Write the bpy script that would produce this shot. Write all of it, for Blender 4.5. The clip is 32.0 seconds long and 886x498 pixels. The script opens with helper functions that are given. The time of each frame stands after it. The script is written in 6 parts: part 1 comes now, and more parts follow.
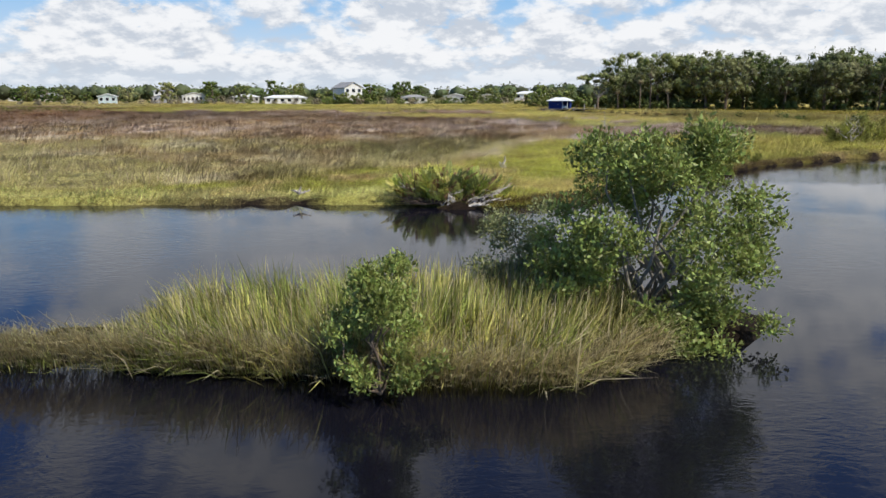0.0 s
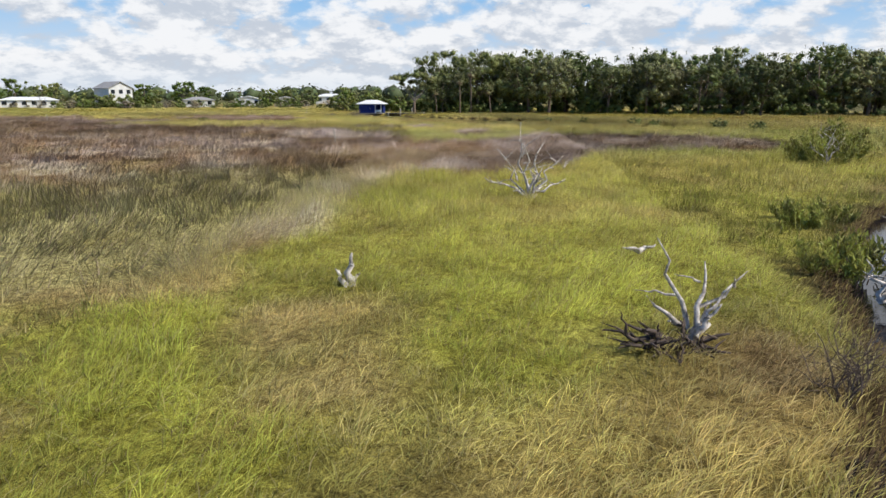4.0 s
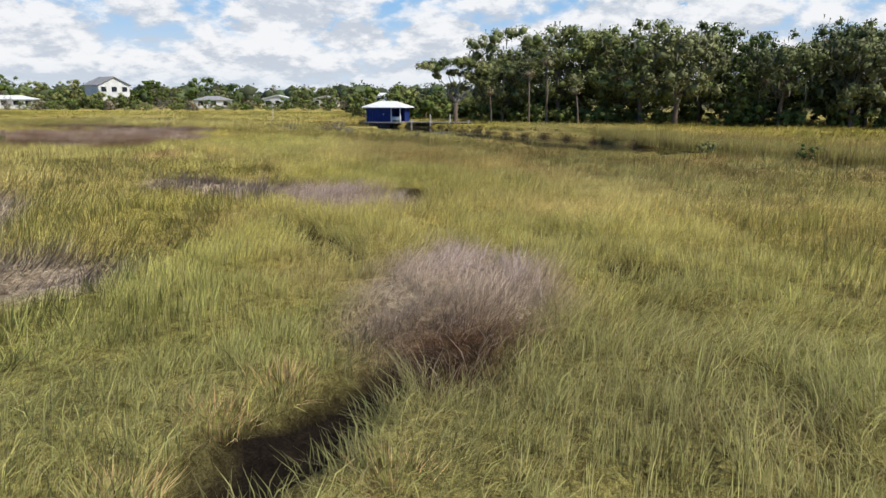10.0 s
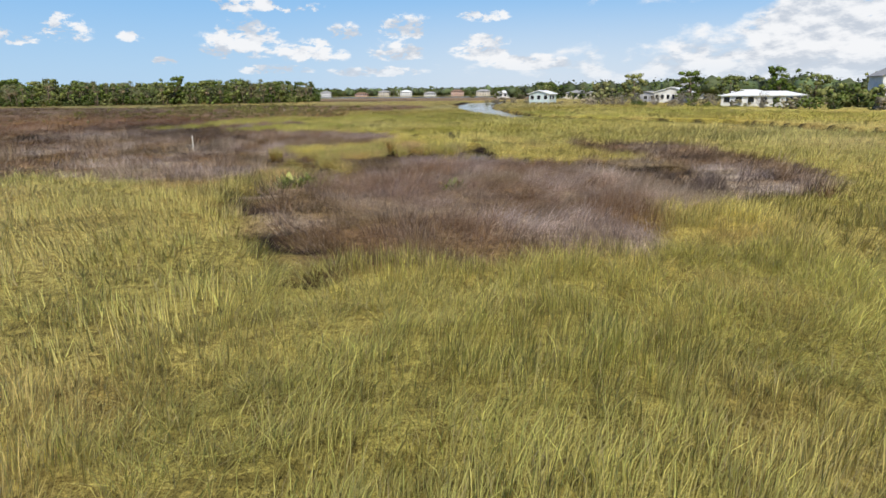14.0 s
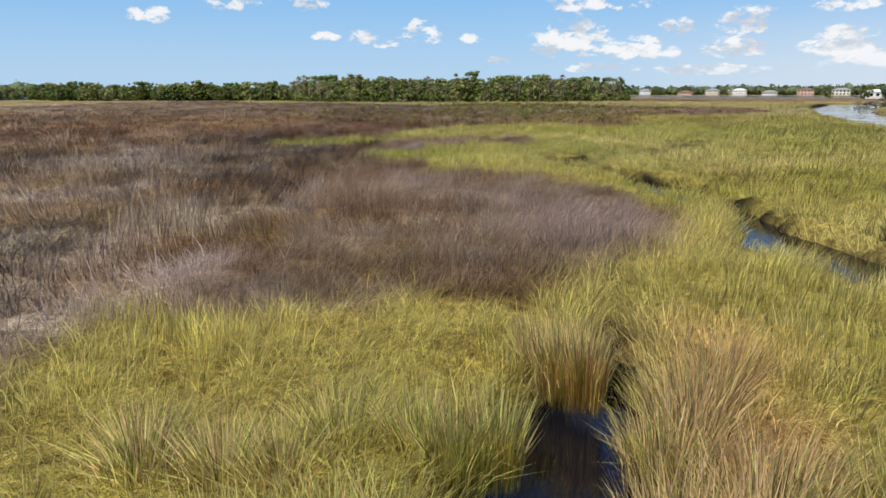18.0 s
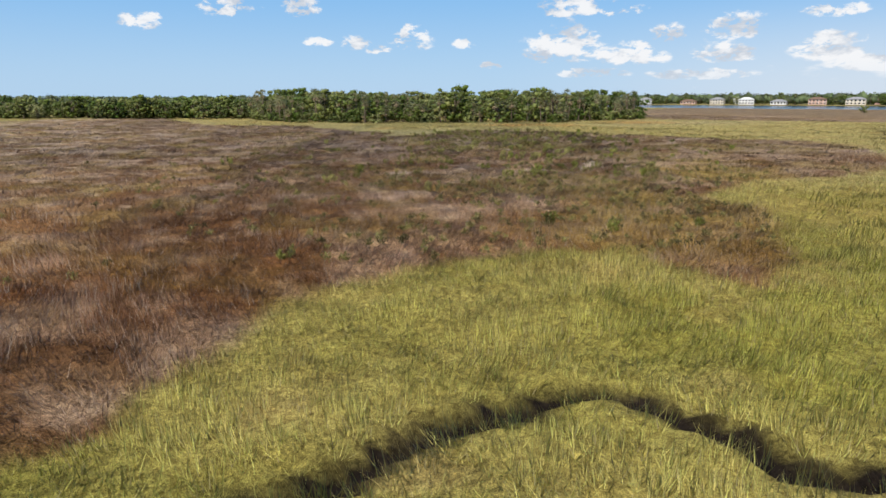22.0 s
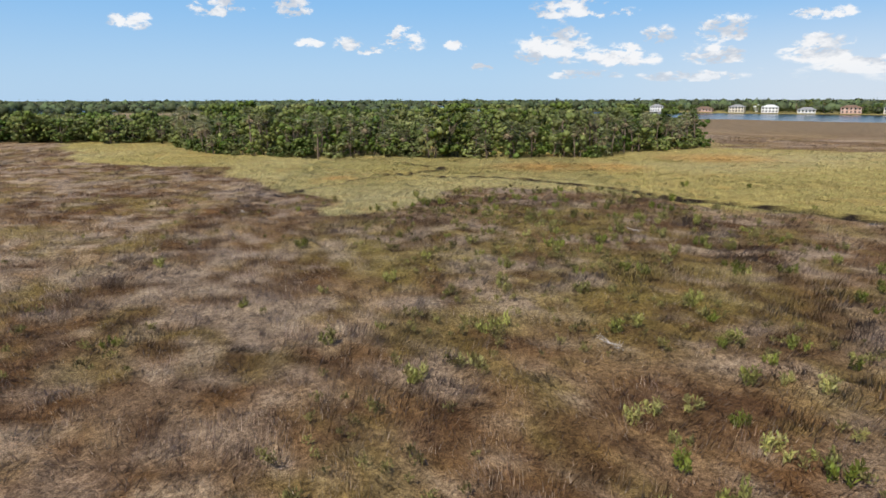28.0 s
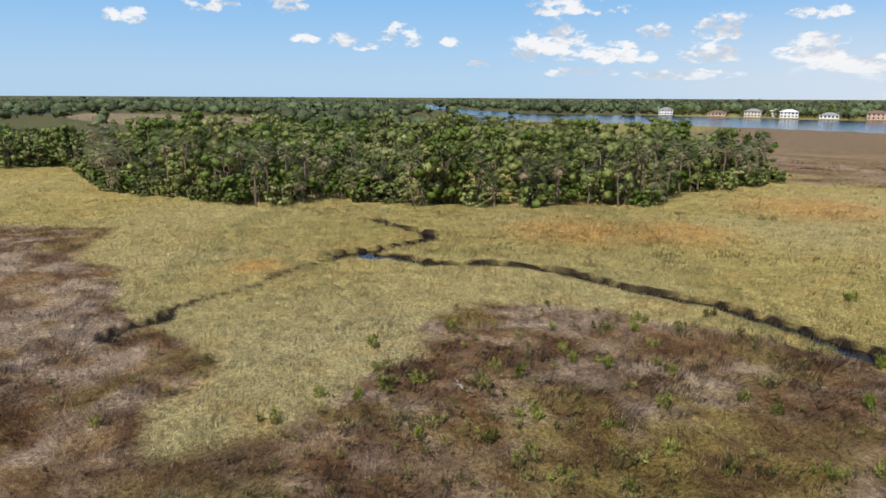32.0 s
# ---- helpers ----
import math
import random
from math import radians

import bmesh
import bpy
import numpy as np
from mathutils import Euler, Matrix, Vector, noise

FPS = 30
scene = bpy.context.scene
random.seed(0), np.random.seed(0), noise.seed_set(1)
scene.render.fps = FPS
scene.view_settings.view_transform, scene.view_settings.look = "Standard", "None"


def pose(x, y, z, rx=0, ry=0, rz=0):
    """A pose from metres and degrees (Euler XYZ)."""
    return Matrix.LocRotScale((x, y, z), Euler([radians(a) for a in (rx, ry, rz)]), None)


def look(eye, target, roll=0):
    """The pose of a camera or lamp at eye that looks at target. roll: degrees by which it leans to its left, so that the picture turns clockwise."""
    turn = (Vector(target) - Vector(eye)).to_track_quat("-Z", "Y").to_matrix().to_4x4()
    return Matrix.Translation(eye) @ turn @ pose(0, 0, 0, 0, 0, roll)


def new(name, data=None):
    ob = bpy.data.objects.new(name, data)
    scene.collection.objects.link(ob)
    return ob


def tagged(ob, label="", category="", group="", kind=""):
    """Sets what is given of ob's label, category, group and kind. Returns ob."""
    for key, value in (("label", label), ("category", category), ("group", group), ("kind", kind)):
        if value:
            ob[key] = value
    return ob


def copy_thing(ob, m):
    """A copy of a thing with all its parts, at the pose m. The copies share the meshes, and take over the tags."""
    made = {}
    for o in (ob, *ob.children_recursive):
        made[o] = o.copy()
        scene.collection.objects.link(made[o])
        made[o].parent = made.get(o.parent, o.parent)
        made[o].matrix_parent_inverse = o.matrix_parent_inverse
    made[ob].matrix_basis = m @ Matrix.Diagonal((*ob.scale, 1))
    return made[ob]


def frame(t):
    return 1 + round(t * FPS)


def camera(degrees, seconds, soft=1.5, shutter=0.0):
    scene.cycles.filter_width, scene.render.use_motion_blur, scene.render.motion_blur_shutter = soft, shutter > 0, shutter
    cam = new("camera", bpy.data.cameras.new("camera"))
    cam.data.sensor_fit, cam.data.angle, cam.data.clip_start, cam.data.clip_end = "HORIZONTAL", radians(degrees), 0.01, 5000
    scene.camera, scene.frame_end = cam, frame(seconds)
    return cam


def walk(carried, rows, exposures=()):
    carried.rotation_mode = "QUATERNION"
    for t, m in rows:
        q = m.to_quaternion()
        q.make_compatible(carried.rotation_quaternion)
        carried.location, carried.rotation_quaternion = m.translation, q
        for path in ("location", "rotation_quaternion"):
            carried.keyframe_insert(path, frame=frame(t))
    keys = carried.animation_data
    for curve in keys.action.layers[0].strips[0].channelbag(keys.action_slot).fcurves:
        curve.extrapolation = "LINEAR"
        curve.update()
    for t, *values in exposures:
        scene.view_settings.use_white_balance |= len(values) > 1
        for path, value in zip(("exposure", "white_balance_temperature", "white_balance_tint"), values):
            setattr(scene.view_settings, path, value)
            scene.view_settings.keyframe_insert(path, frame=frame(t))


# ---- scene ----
cam = camera(66.4, 32.0)
PATH = [
    (0, (0.0, 0.0, 4.568), (0.0, 1.949, 4.12), -0.1),
    (0.5, (0.001, 2.397, 4.475), (0.001, 4.346, 4.029), -0.1),
    (1, (-0.068, 4.93, 4.373), (-0.064, 6.88, 3.928), -0.1),
    (1.5, (0.0, 7.897, 4.303), (0.048, 9.847, 3.859), -0.1),
    (2, (0.131, 11.193, 4.25), (0.242, 13.14, 3.807), -0.1),
    (2.5, (0.23, 14.768, 4.209), (0.445, 16.707, 3.768), -0.0),
    (3, (0.572, 18.748, 4.175), (0.903, 20.671, 3.735), -0.1),
    (3.5, (0.927, 22.708, 4.174), (1.364, 24.61, 3.735), 0.0),
    (4, (1.621, 27.179, 4.163), (2.176, 29.05, 3.725), 0.1),
    (4.5, (2.763, 31.92, 4.13), (3.432, 33.754, 3.693), 0.1),
    (6.5, (9.847, 52.115, 3.892), (10.702, 53.871, 3.46), 0.2),
    (7, (11.528, 56.3, 3.949), (12.381, 58.057, 3.516), 0.3),
    (7.5, (13.31, 60.541, 3.94), (14.132, 62.313, 3.508), 0.4),
    (8, (15.25, 64.909, 3.995), (16.012, 66.707, 3.56), 0.3),
    (8.5, (17.301, 69.506, 4.04), (17.989, 71.332, 3.604), 0.2),
    (9, (19.238, 74.088, 4.127), (19.836, 75.946, 3.691), 0.3),
    (9.5, (21.187, 79.053, 4.146), (21.662, 80.945, 3.708), 0.4),
    (10, (23.079, 84.504, 4.088), (23.397, 86.43, 3.65), 0.3),
    (10.5, (24.995, 90.249, 3.984), (25.099, 92.197, 3.547), 0.0),
    (11, (25.992, 95.821, 4.024), (25.929, 97.771, 3.585), 0.2),
    (11.5, (27.466, 101.57, 4.148), (27.189, 103.501, 3.704), 0.0),
    (12, (28.301, 108.455, 4.22), (27.711, 110.313, 3.774), -0.1),
    (12.5, (28.625, 114.849, 4.348), (27.746, 116.589, 3.9), -0.4),
    (13, (27.855, 120.827, 4.411), (26.738, 122.424, 3.961), -0.5),
    (13.5, (26.329, 127.066, 4.421), (24.961, 128.454, 3.969), -0.5),
    (15.5, (13.427, 144.342, 4.038), (11.542, 144.841, 3.596), -0.8),
    (16, (9.191, 147.078, 4.096), (7.284, 147.486, 3.652), -0.8),
    (16.5, (4.156, 149.693, 4.085), (2.235, 150.024, 3.638), -0.5),
    (17, (-0.65, 151.748, 4.048), (-2.572, 152.074, 3.599), -0.3),
    (17.5, (-5.641, 153.568, 4.03), (-7.563, 153.893, 3.582), -0.4),
    (18, (-11.077, 155.359, 3.993), (-12.997, 155.686, 3.542), -0.1),
    (18.5, (-16.464, 156.945, 3.907), (-18.386, 157.273, 3.46), -0.2),
    (19, (-21.893, 158.354, 3.98), (-23.814, 158.684, 3.533), -0.2),
    (19.5, (-27.301, 159.778, 4.259), (-29.223, 160.11, 3.813), -0.2),
    (20, (-32.644, 161.128, 4.965), (-34.565, 161.462, 4.52), -0.4),
    (20.5, (-37.768, 162.414, 5.713), (-39.689, 162.751, 5.27), -0.4),
    (21, (-43.229, 163.607, 6.493), (-45.15, 163.949, 6.053), -0.1),
    (21.5, (-48.68, 164.845, 7.173), (-50.601, 165.191, 6.737), -0.2),
    (22, (-54.277, 166.129, 8.0), (-56.198, 166.477, 7.563), -0.2),
    (22.5, (-59.875, 167.34, 8.861), (-61.795, 167.691, 8.424), -0.1),
    (23, (-65.462, 168.467, 9.771), (-67.381, 168.819, 9.333), -0.2),
    (23.5, (-70.815, 169.285, 10.607), (-72.734, 169.641, 10.168), 0.0),
    (24, (-76.42, 170.118, 11.324), (-78.338, 170.476, 10.885), 0.1),
    (24.5, (-81.915, 170.927, 12.026), (-83.832, 171.287, 11.585), 0.3),
    (25, (-87.541, 171.931, 12.608), (-89.458, 172.291, 12.166), 0.2),
    (25.5, (-93.116, 173.126, 12.851), (-95.033, 173.487, 12.409), 0.1),
    (27.5, (-115.239, 177.503, 12.452), (-117.156, 177.873, 12.017), -0.2),
    (28, (-120.618, 178.729, 12.505), (-122.535, 179.101, 12.072), -0.1),
    (28.5, (-125.963, 179.795, 12.567), (-127.879, 180.171, 12.134), 0.0),
    (29, (-131.251, 180.975, 12.904), (-133.166, 181.352, 12.471), 0.0),
    (29.5, (-136.534, 182.111, 13.462), (-138.448, 182.489, 13.025), 0.1),
    (30, (-141.865, 183.277, 14.057), (-143.779, 183.658, 13.621), 0.1),
    (30.5, (-147.185, 184.398, 14.629), (-149.098, 184.781, 14.19), 0.2),
    (31, (-152.35, 185.463, 15.209), (-154.263, 185.847, 14.768), 0.2),
    (31.5, (-157.435, 186.633, 15.827), (-159.348, 187.017, 15.386), 0.2),
    (32, (-162.856, 187.803, 16.377), (-164.768, 188.189, 15.935), 0.3),
]
walk(cam, [(t, look(eye, target, roll)) for t, eye, target, roll in PATH])

# ---------------- light ----------------
SUN_EL, SUN_AZ = 47.0, 128.0          # height, and compass turn from +y towards +x
sun_dir = Vector((math.sin(radians(SUN_AZ)) * math.cos(radians(SUN_EL)), math.cos(radians(SUN_AZ)) * math.cos(radians(SUN_EL)), math.sin(radians(SUN_EL))))
sun = new("sun", bpy.data.lights.new("sun", "SUN"))
sun.data.energy, sun.data.angle, sun.data.color = 5.0, radians(0.6), (1.0, 0.93, 0.82)
sun.matrix_world = look((0, 0, 80), Vector((0, 0, 80)) - sun_dir)


def node(tree, kind, **props):
    n = tree.nodes.new(kind)
    for k, v in props.items():
        if k == "operation":
            n.operation = v
        elif k == "blend":
            n.blend_type = v
        elif k == "kind":
            n.data_type = v
        elif k == "attr":
            n.attribute_name = v
    return n


def math_node(tree, op, a, b=0.0, c=0.0, clamp=False):
    n = node(tree, "ShaderNodeMath", operation=op)
    n.use_clamp = clamp
    for i, v in enumerate((a, b, c)):
        if isinstance(v, (int, float)):
            n.inputs[i].default_value = v
        else:
            tree.links.new(v, n.inputs[i])
    return n.outputs[0]


def smooth(tree, v, lo, hi):
    n = tree.nodes.new("ShaderNodeMapRange")
    n.interpolation_type = "SMOOTHSTEP"
    tree.links.new(v, n.inputs[0])
    n.inputs[1].default_value, n.inputs[2].default_value = lo, hi
    return n.outputs[0]


def noise_node(tree, vec, scale, detail=4.0, rough=0.55, dist=0.0):
    n = tree.nodes.new("ShaderNodeTexNoise")
    n.inputs["Scale"].default_value, n.inputs["Detail"].default_value = scale, detail
    n.inputs["Roughness"].default_value, n.inputs["Distortion"].default_value = rough, dist
    if vec is not None:
        tree.links.new(vec, n.inputs["Vector"])
    return n


def mix_color(tree, fac, a, b, blend="MIX"):
    n = tree.nodes.new("ShaderNodeMix")
    n.data_type, n.blend_type = "RGBA", blend
    for sock, v in ((n.inputs[0], fac), (n.inputs[6], a), (n.inputs[7], b)):
        if isinstance(v, (int, float)):
            sock.default_value = v
        elif isinstance(v, tuple):
            sock.default_value = (*v, 1.0)
        else:
            tree.links.new(v, sock)
    return n.outputs[2]


def sky_world():
    w = bpy.data.worlds.new("sky")
    scene.world = w
    w.use_nodes = True
    t = w.node_tree
    t.nodes.clear()
    out = t.nodes.new("ShaderNodeOutputWorld")
    sky = t.nodes.new("ShaderNodeTexSky")
    sky.sky_type = "NISHITA"
    sky.sun_disc = False
    sky.sun_elevation, sky.sun_rotation = radians(SUN_EL), radians(SUN_AZ)
    sky.altitude, sky.air_density, sky.dust_density, sky.ozone_density = 0.0, 1.0, 0.25, 2.5
    co = t.nodes.new("ShaderNodeTexCoord")
    sep = t.nodes.new("ShaderNodeSeparateXYZ")
    t.links.new(co.outputs["Generated"], sep.inputs[0])
    x, y, z = sep.outputs
    flat = math_node(t, "SQRT", math_node(t, "MAXIMUM", math_node(t, "ADD", math_node(t, "MULTIPLY", x, x), math_node(t, "MULTIPLY", y, y)), 1e-4))
    up = math_node(t, "MAXIMUM", z, 0.0)

    def layer(lift, seed):
        s = math_node(t, "POWER", math_node(t, "ADD", up, 0.28 + lift), -0.75)
        k = math_node(t, "DIVIDE", s, flat)
        c = t.nodes.new("ShaderNodeCombineXYZ")
        t.links.new(math_node(t, "MULTIPLY", x, k), c.inputs[0])
        t.links.new(math_node(t, "MULTIPLY", y, k), c.inputs[1])
        c.inputs[2].default_value = seed
        return noise_node(t, c.outputs[0], CLOUD_SCALE, 8.0, 0.58, 0.1).outputs[0], noise_node(t, c.outputs[0], CLOUD_SCALE * 3.2, 5.0, 0.62, 0.3).outputs[0]

    (d0, f0), (d1, f1) = layer(0.0, 3.7), layer(0.02, 3.7)
    # share of the sky that the clouds cover: thick towards +y and +x, clear towards -x, with single cumuli standing there
    side = math_node(t, "DIVIDE", math_node(t, "ADD", math_node(t, "MULTIPLY", y, 0.85), math_node(t, "MULTIPLY", x, 0.5)), flat)
    cover = math_node(t, "SUBTRACT", math_node(t, "MULTIPLY", smooth(t, side, 0.08, 0.66), math_node(t, "ADD", math_node(t, "MULTIPLY", smooth(t, z, 0.85, 0.5), 0.12), 0.2)), 0.14)
    cover = math_node(t, "ADD", cover, math_node(t, "MULTIPLY", math_node(t, "MULTIPLY", smooth(t, side, -0.2, 0.15), smooth(t, z, 0.1, 0.03)), 0.13))
    cover = math_node(t, "ADD", cover, math_node(t, "MULTIPLY", math_node(t, "MULTIPLY", smooth(t, z, 0.1, 0.2), smooth(t, z, 0.4, 0.28)), math_node(t, "MULTIPLY", smooth(t, y, 0.1, 0.7), 0.12)))
    az = math_node(t, "ARCTAN2", x, y)
    el = math_node(t, "ARCSINE", z)
    puffs = None
    for a_, e_, w_, h_ in CUMULI:
        u = math_node(t, "MULTIPLY", math_node(t, "SUBTRACT", az, radians(a_)), 1 / radians(w_ * 1.0))
        v = math_node(t, "MULTIPLY", math_node(t, "SUBTRACT", el, radians(e_)), 1 / radians(h_ * 1.15))
        v = math_node(t, "MAXIMUM", v, math_node(t, "MULTIPLY", v, -1.7))
        q = math_node(t, "SUBTRACT", 1.0, math_node(t, "ADD", math_node(t, "MULTIPLY", u, u), math_node(t, "MULTIPLY", v, v)), clamp=True)
        puffs = q if puffs is None else math_node(t, "MAXIMUM", puffs, q)
    field = math_node(t, "ADD", math_node(t, "ADD", d0, cover), math_node(t, "MULTIPLY", puffs, math_node(t, "ADD", math_node(t, "MULTIPLY", f0, 1.7), -0.44)))
    mask = smooth(t, field, CLOUD_AT - 0.035, CLOUD_AT + 0.17)
    low = smooth(t, z, 0.0, 0.05)
    mask = math_node(t, "MULTIPLY", mask, math_node(t, "ADD", math_node(t, "MULTIPLY", low, 0.5), 0.45), clamp=True)
    light = smooth(t, math_node(t, "ADD", math_node(t, "SUBTRACT", d0, d1), math_node(t, "MULTIPLY", math_node(t, "SUBTRACT", f0, f1), 0.3)), -0.13, 0.11)
    white = mix_color(t, light, (0.6, 0.65, 0.73), (0.96, 0.965, 0.98))
    b_sky, b_cloud, mx = t.nodes.new("ShaderNodeBackground"), t.nodes.new("ShaderNodeBackground"), t.nodes.new("ShaderNodeMixShader")
    clear = mix_color(t, smooth(t, z, 0.0, 0.19), (4.3, 6.4, 8.8), (2.0, 4.9, 8.8))
    clear = mix_color(t, math_node(t, "MULTIPLY", math_node(t, "MULTIPLY", smooth(t, side, -0.3, 0.25), smooth(t, z, 0.15, 0.0)), 0.8), clear, (6.7, 7.5, 8.7))
    clear = mix_color(t, smooth(t, z, 0.13, 0.34), clear, (0.7, 2.2, 7.0))
    haze = mix_color(t, smooth(t, z, 0.9, 0.3), sky.outputs[0], mix_color(t, 0.9, sky.outputs[0], clear))
    t.links.new(haze, b_sky.inputs[0])
    b_sky.inputs[1].default_value = SKY
    t.links.new(white, b_cloud.inputs[0])
    b_cloud.inputs[1].default_value = 0.97
    t.links.new(mask, mx.inputs[0])
    t.links.new(b_sky.outputs[0], mx.inputs[1])
    t.links.new(b_cloud.outputs[0], mx.inputs[2])
    t.links.new(mx.outputs[0], out.inputs[0])


CUMULI = [(-102.6, 5.5, 2.6, 1.1), (-96.5, 6.8, 3.6, 1.6), (-91, 6.8, 2.2, 1.6), (-82.4, 4.5, 2.6, 1.8), (-86.6, 4.2, 1.8, 1.0), (-89.6, 4.3, 1.6, 0.7),
          (-69.7, 3.9, 4.0, 2.4), (-64.7, 3.1, 3.6, 1.5), (-57.5, 4.9, 3.6, 1.5), (-57.7, 3.1, 3.6, 1.2), (-51, 3.4, 3.2, 1.6), (-68, 6.9, 5.0, 1.3), (-62.2, 4.6, 2.2, 1.2),
          (-3.8, 5.8, 4.5, 2.2), (2.1, 4.5, 3.2, 1.3), (9.4, 4.4, 4.0, 1.6), (27, 5.5, 8.0, 2.6), (-24, 4.4, 8.0, 2.2)]
CUMULI += [(-84.8, 3.7, 1.8, 0.6), (-77.9, 4.2, 1.4, 0.7), (-75.9, 2.5, 1.6, 0.5), (-71.3, 3.2, 2.6, 1.2), (-70.5, 6.6, 2.4, 0.9), (-65.6, 6.5, 3.0, 0.9), (-59.5, 1.6, 5.0, 0.6), (-68.0, 1.8, 4.5, 0.6), (-51.0, 5.9, 3.0, 0.9), (-47.5, 2.2, 4.0, 0.8)]
CLOUD_SCALE, CLOUD_AT, SKY = 6.6, 0.59, 0.1
sky_world()


# ---------------- materials ----------------
def material(name, base, rough=0.7, vary=0.25, scale=3.0, bump=0.0, bump_scale=40.0, metal=0.0, second=None, random_part=0.0, attr="", leafy=0.0, spec=0.3, random_plant=0.0):
    m = bpy.data.materials.new(name)
    m.use_nodes = True
    t = m.node_tree
    b = t.nodes["Principled BSDF"]
    b.inputs["Roughness"].default_value, b.inputs["Metallic"].default_value = rough, metal
    b.inputs["Specular IOR Level"].default_value = spec
    geo = t.nodes.new("ShaderNodeNewGeometry")
    pos = geo.outputs["Position"]
    if attr:
        a = node(t, "ShaderNodeAttribute", attr=attr)
        col = a.outputs["Color"]
    else:
        n = noise_node(t, pos, scale, 5.0, 0.6)
        dark = tuple(c * (1 - vary) for c in (second or base))
        col = mix_color(t, smooth(t, n.outputs[0], 0.3, 0.7), dark, tuple(min(1, c * (1 + vary * 0.5)) for c in base))
        n2 = noise_node(t, pos, scale * 9, 3.0, 0.6)
        col = mix_color(t, 0.35 * vary, col, mix_color(t, n2.outputs[0], (0.02, 0.02, 0.02), (1, 1, 1)), "OVERLAY")
    if random_part:
        r = geo.outputs["Random Per Island"]
        hs = t.nodes.new("ShaderNodeHueSaturation")
        t.links.new(col, hs.inputs["Color"])
        t.links.new(math_node(t, "ADD", math_node(t, "MULTIPLY", r, random_part), 1.0 - random_part * 0.5), hs.inputs["Value"])
        t.links.new(math_node(t, "ADD", math_node(t, "MULTIPLY", r, 0.05 * random_part), 0.5 - 0.025 * random_part), hs.inputs["Hue"])
        col = hs.outputs[0]
    if random_plant:
        r = t.nodes.new("ShaderNodeObjectInfo").outputs["Random"]
        hs = t.nodes.new("ShaderNodeHueSaturation")
        t.links.new(col, hs.inputs["Color"])
        t.links.new(math_node(t, "ADD", math_node(t, "MULTIPLY", r, random_plant), 1.0 - random_plant * 0.45), hs.inputs["Value"])
        t.links.new(math_node(t, "ADD", math_node(t, "MULTIPLY", r, -0.07 * random_plant), 0.5 + 0.035 * random_plant), hs.inputs["Hue"])
        t.links.new(math_node(t, "ADD", math_node(t, "MULTIPLY", r, -0.35 * random_plant), 1.0 + 0.1 * random_plant), hs.inputs["Saturation"])
        col = hs.outputs[0]
    t.links.new(col, b.inputs["Base Color"])
    if bump:
        bn = t.nodes.new("ShaderNodeBump")
        bn.inputs["Strength"].default_value, bn.inputs["Distance"].default_value = bump, 0.02
        t.links.new(noise_node(t, pos, bump_scale, 4.0).outputs[0], bn.inputs["Height"])
        t.links.new(bn.outputs[0], b.inputs["Normal"])
    if leafy:
        tr, mx = t.nodes.new("ShaderNodeBsdfTranslucent"), t.nodes.new("ShaderNodeMixShader")
        t.links.new(col, tr.inputs[0])
        mx.inputs[0].default_value = leafy
        t.links.new(b.outputs[0], mx.inputs[1])
        t.links.new(tr.outputs[0], mx.inputs[2])
        t.links.new(mx.outputs[0], t.nodes["Material Output"].inputs[0])
    return m


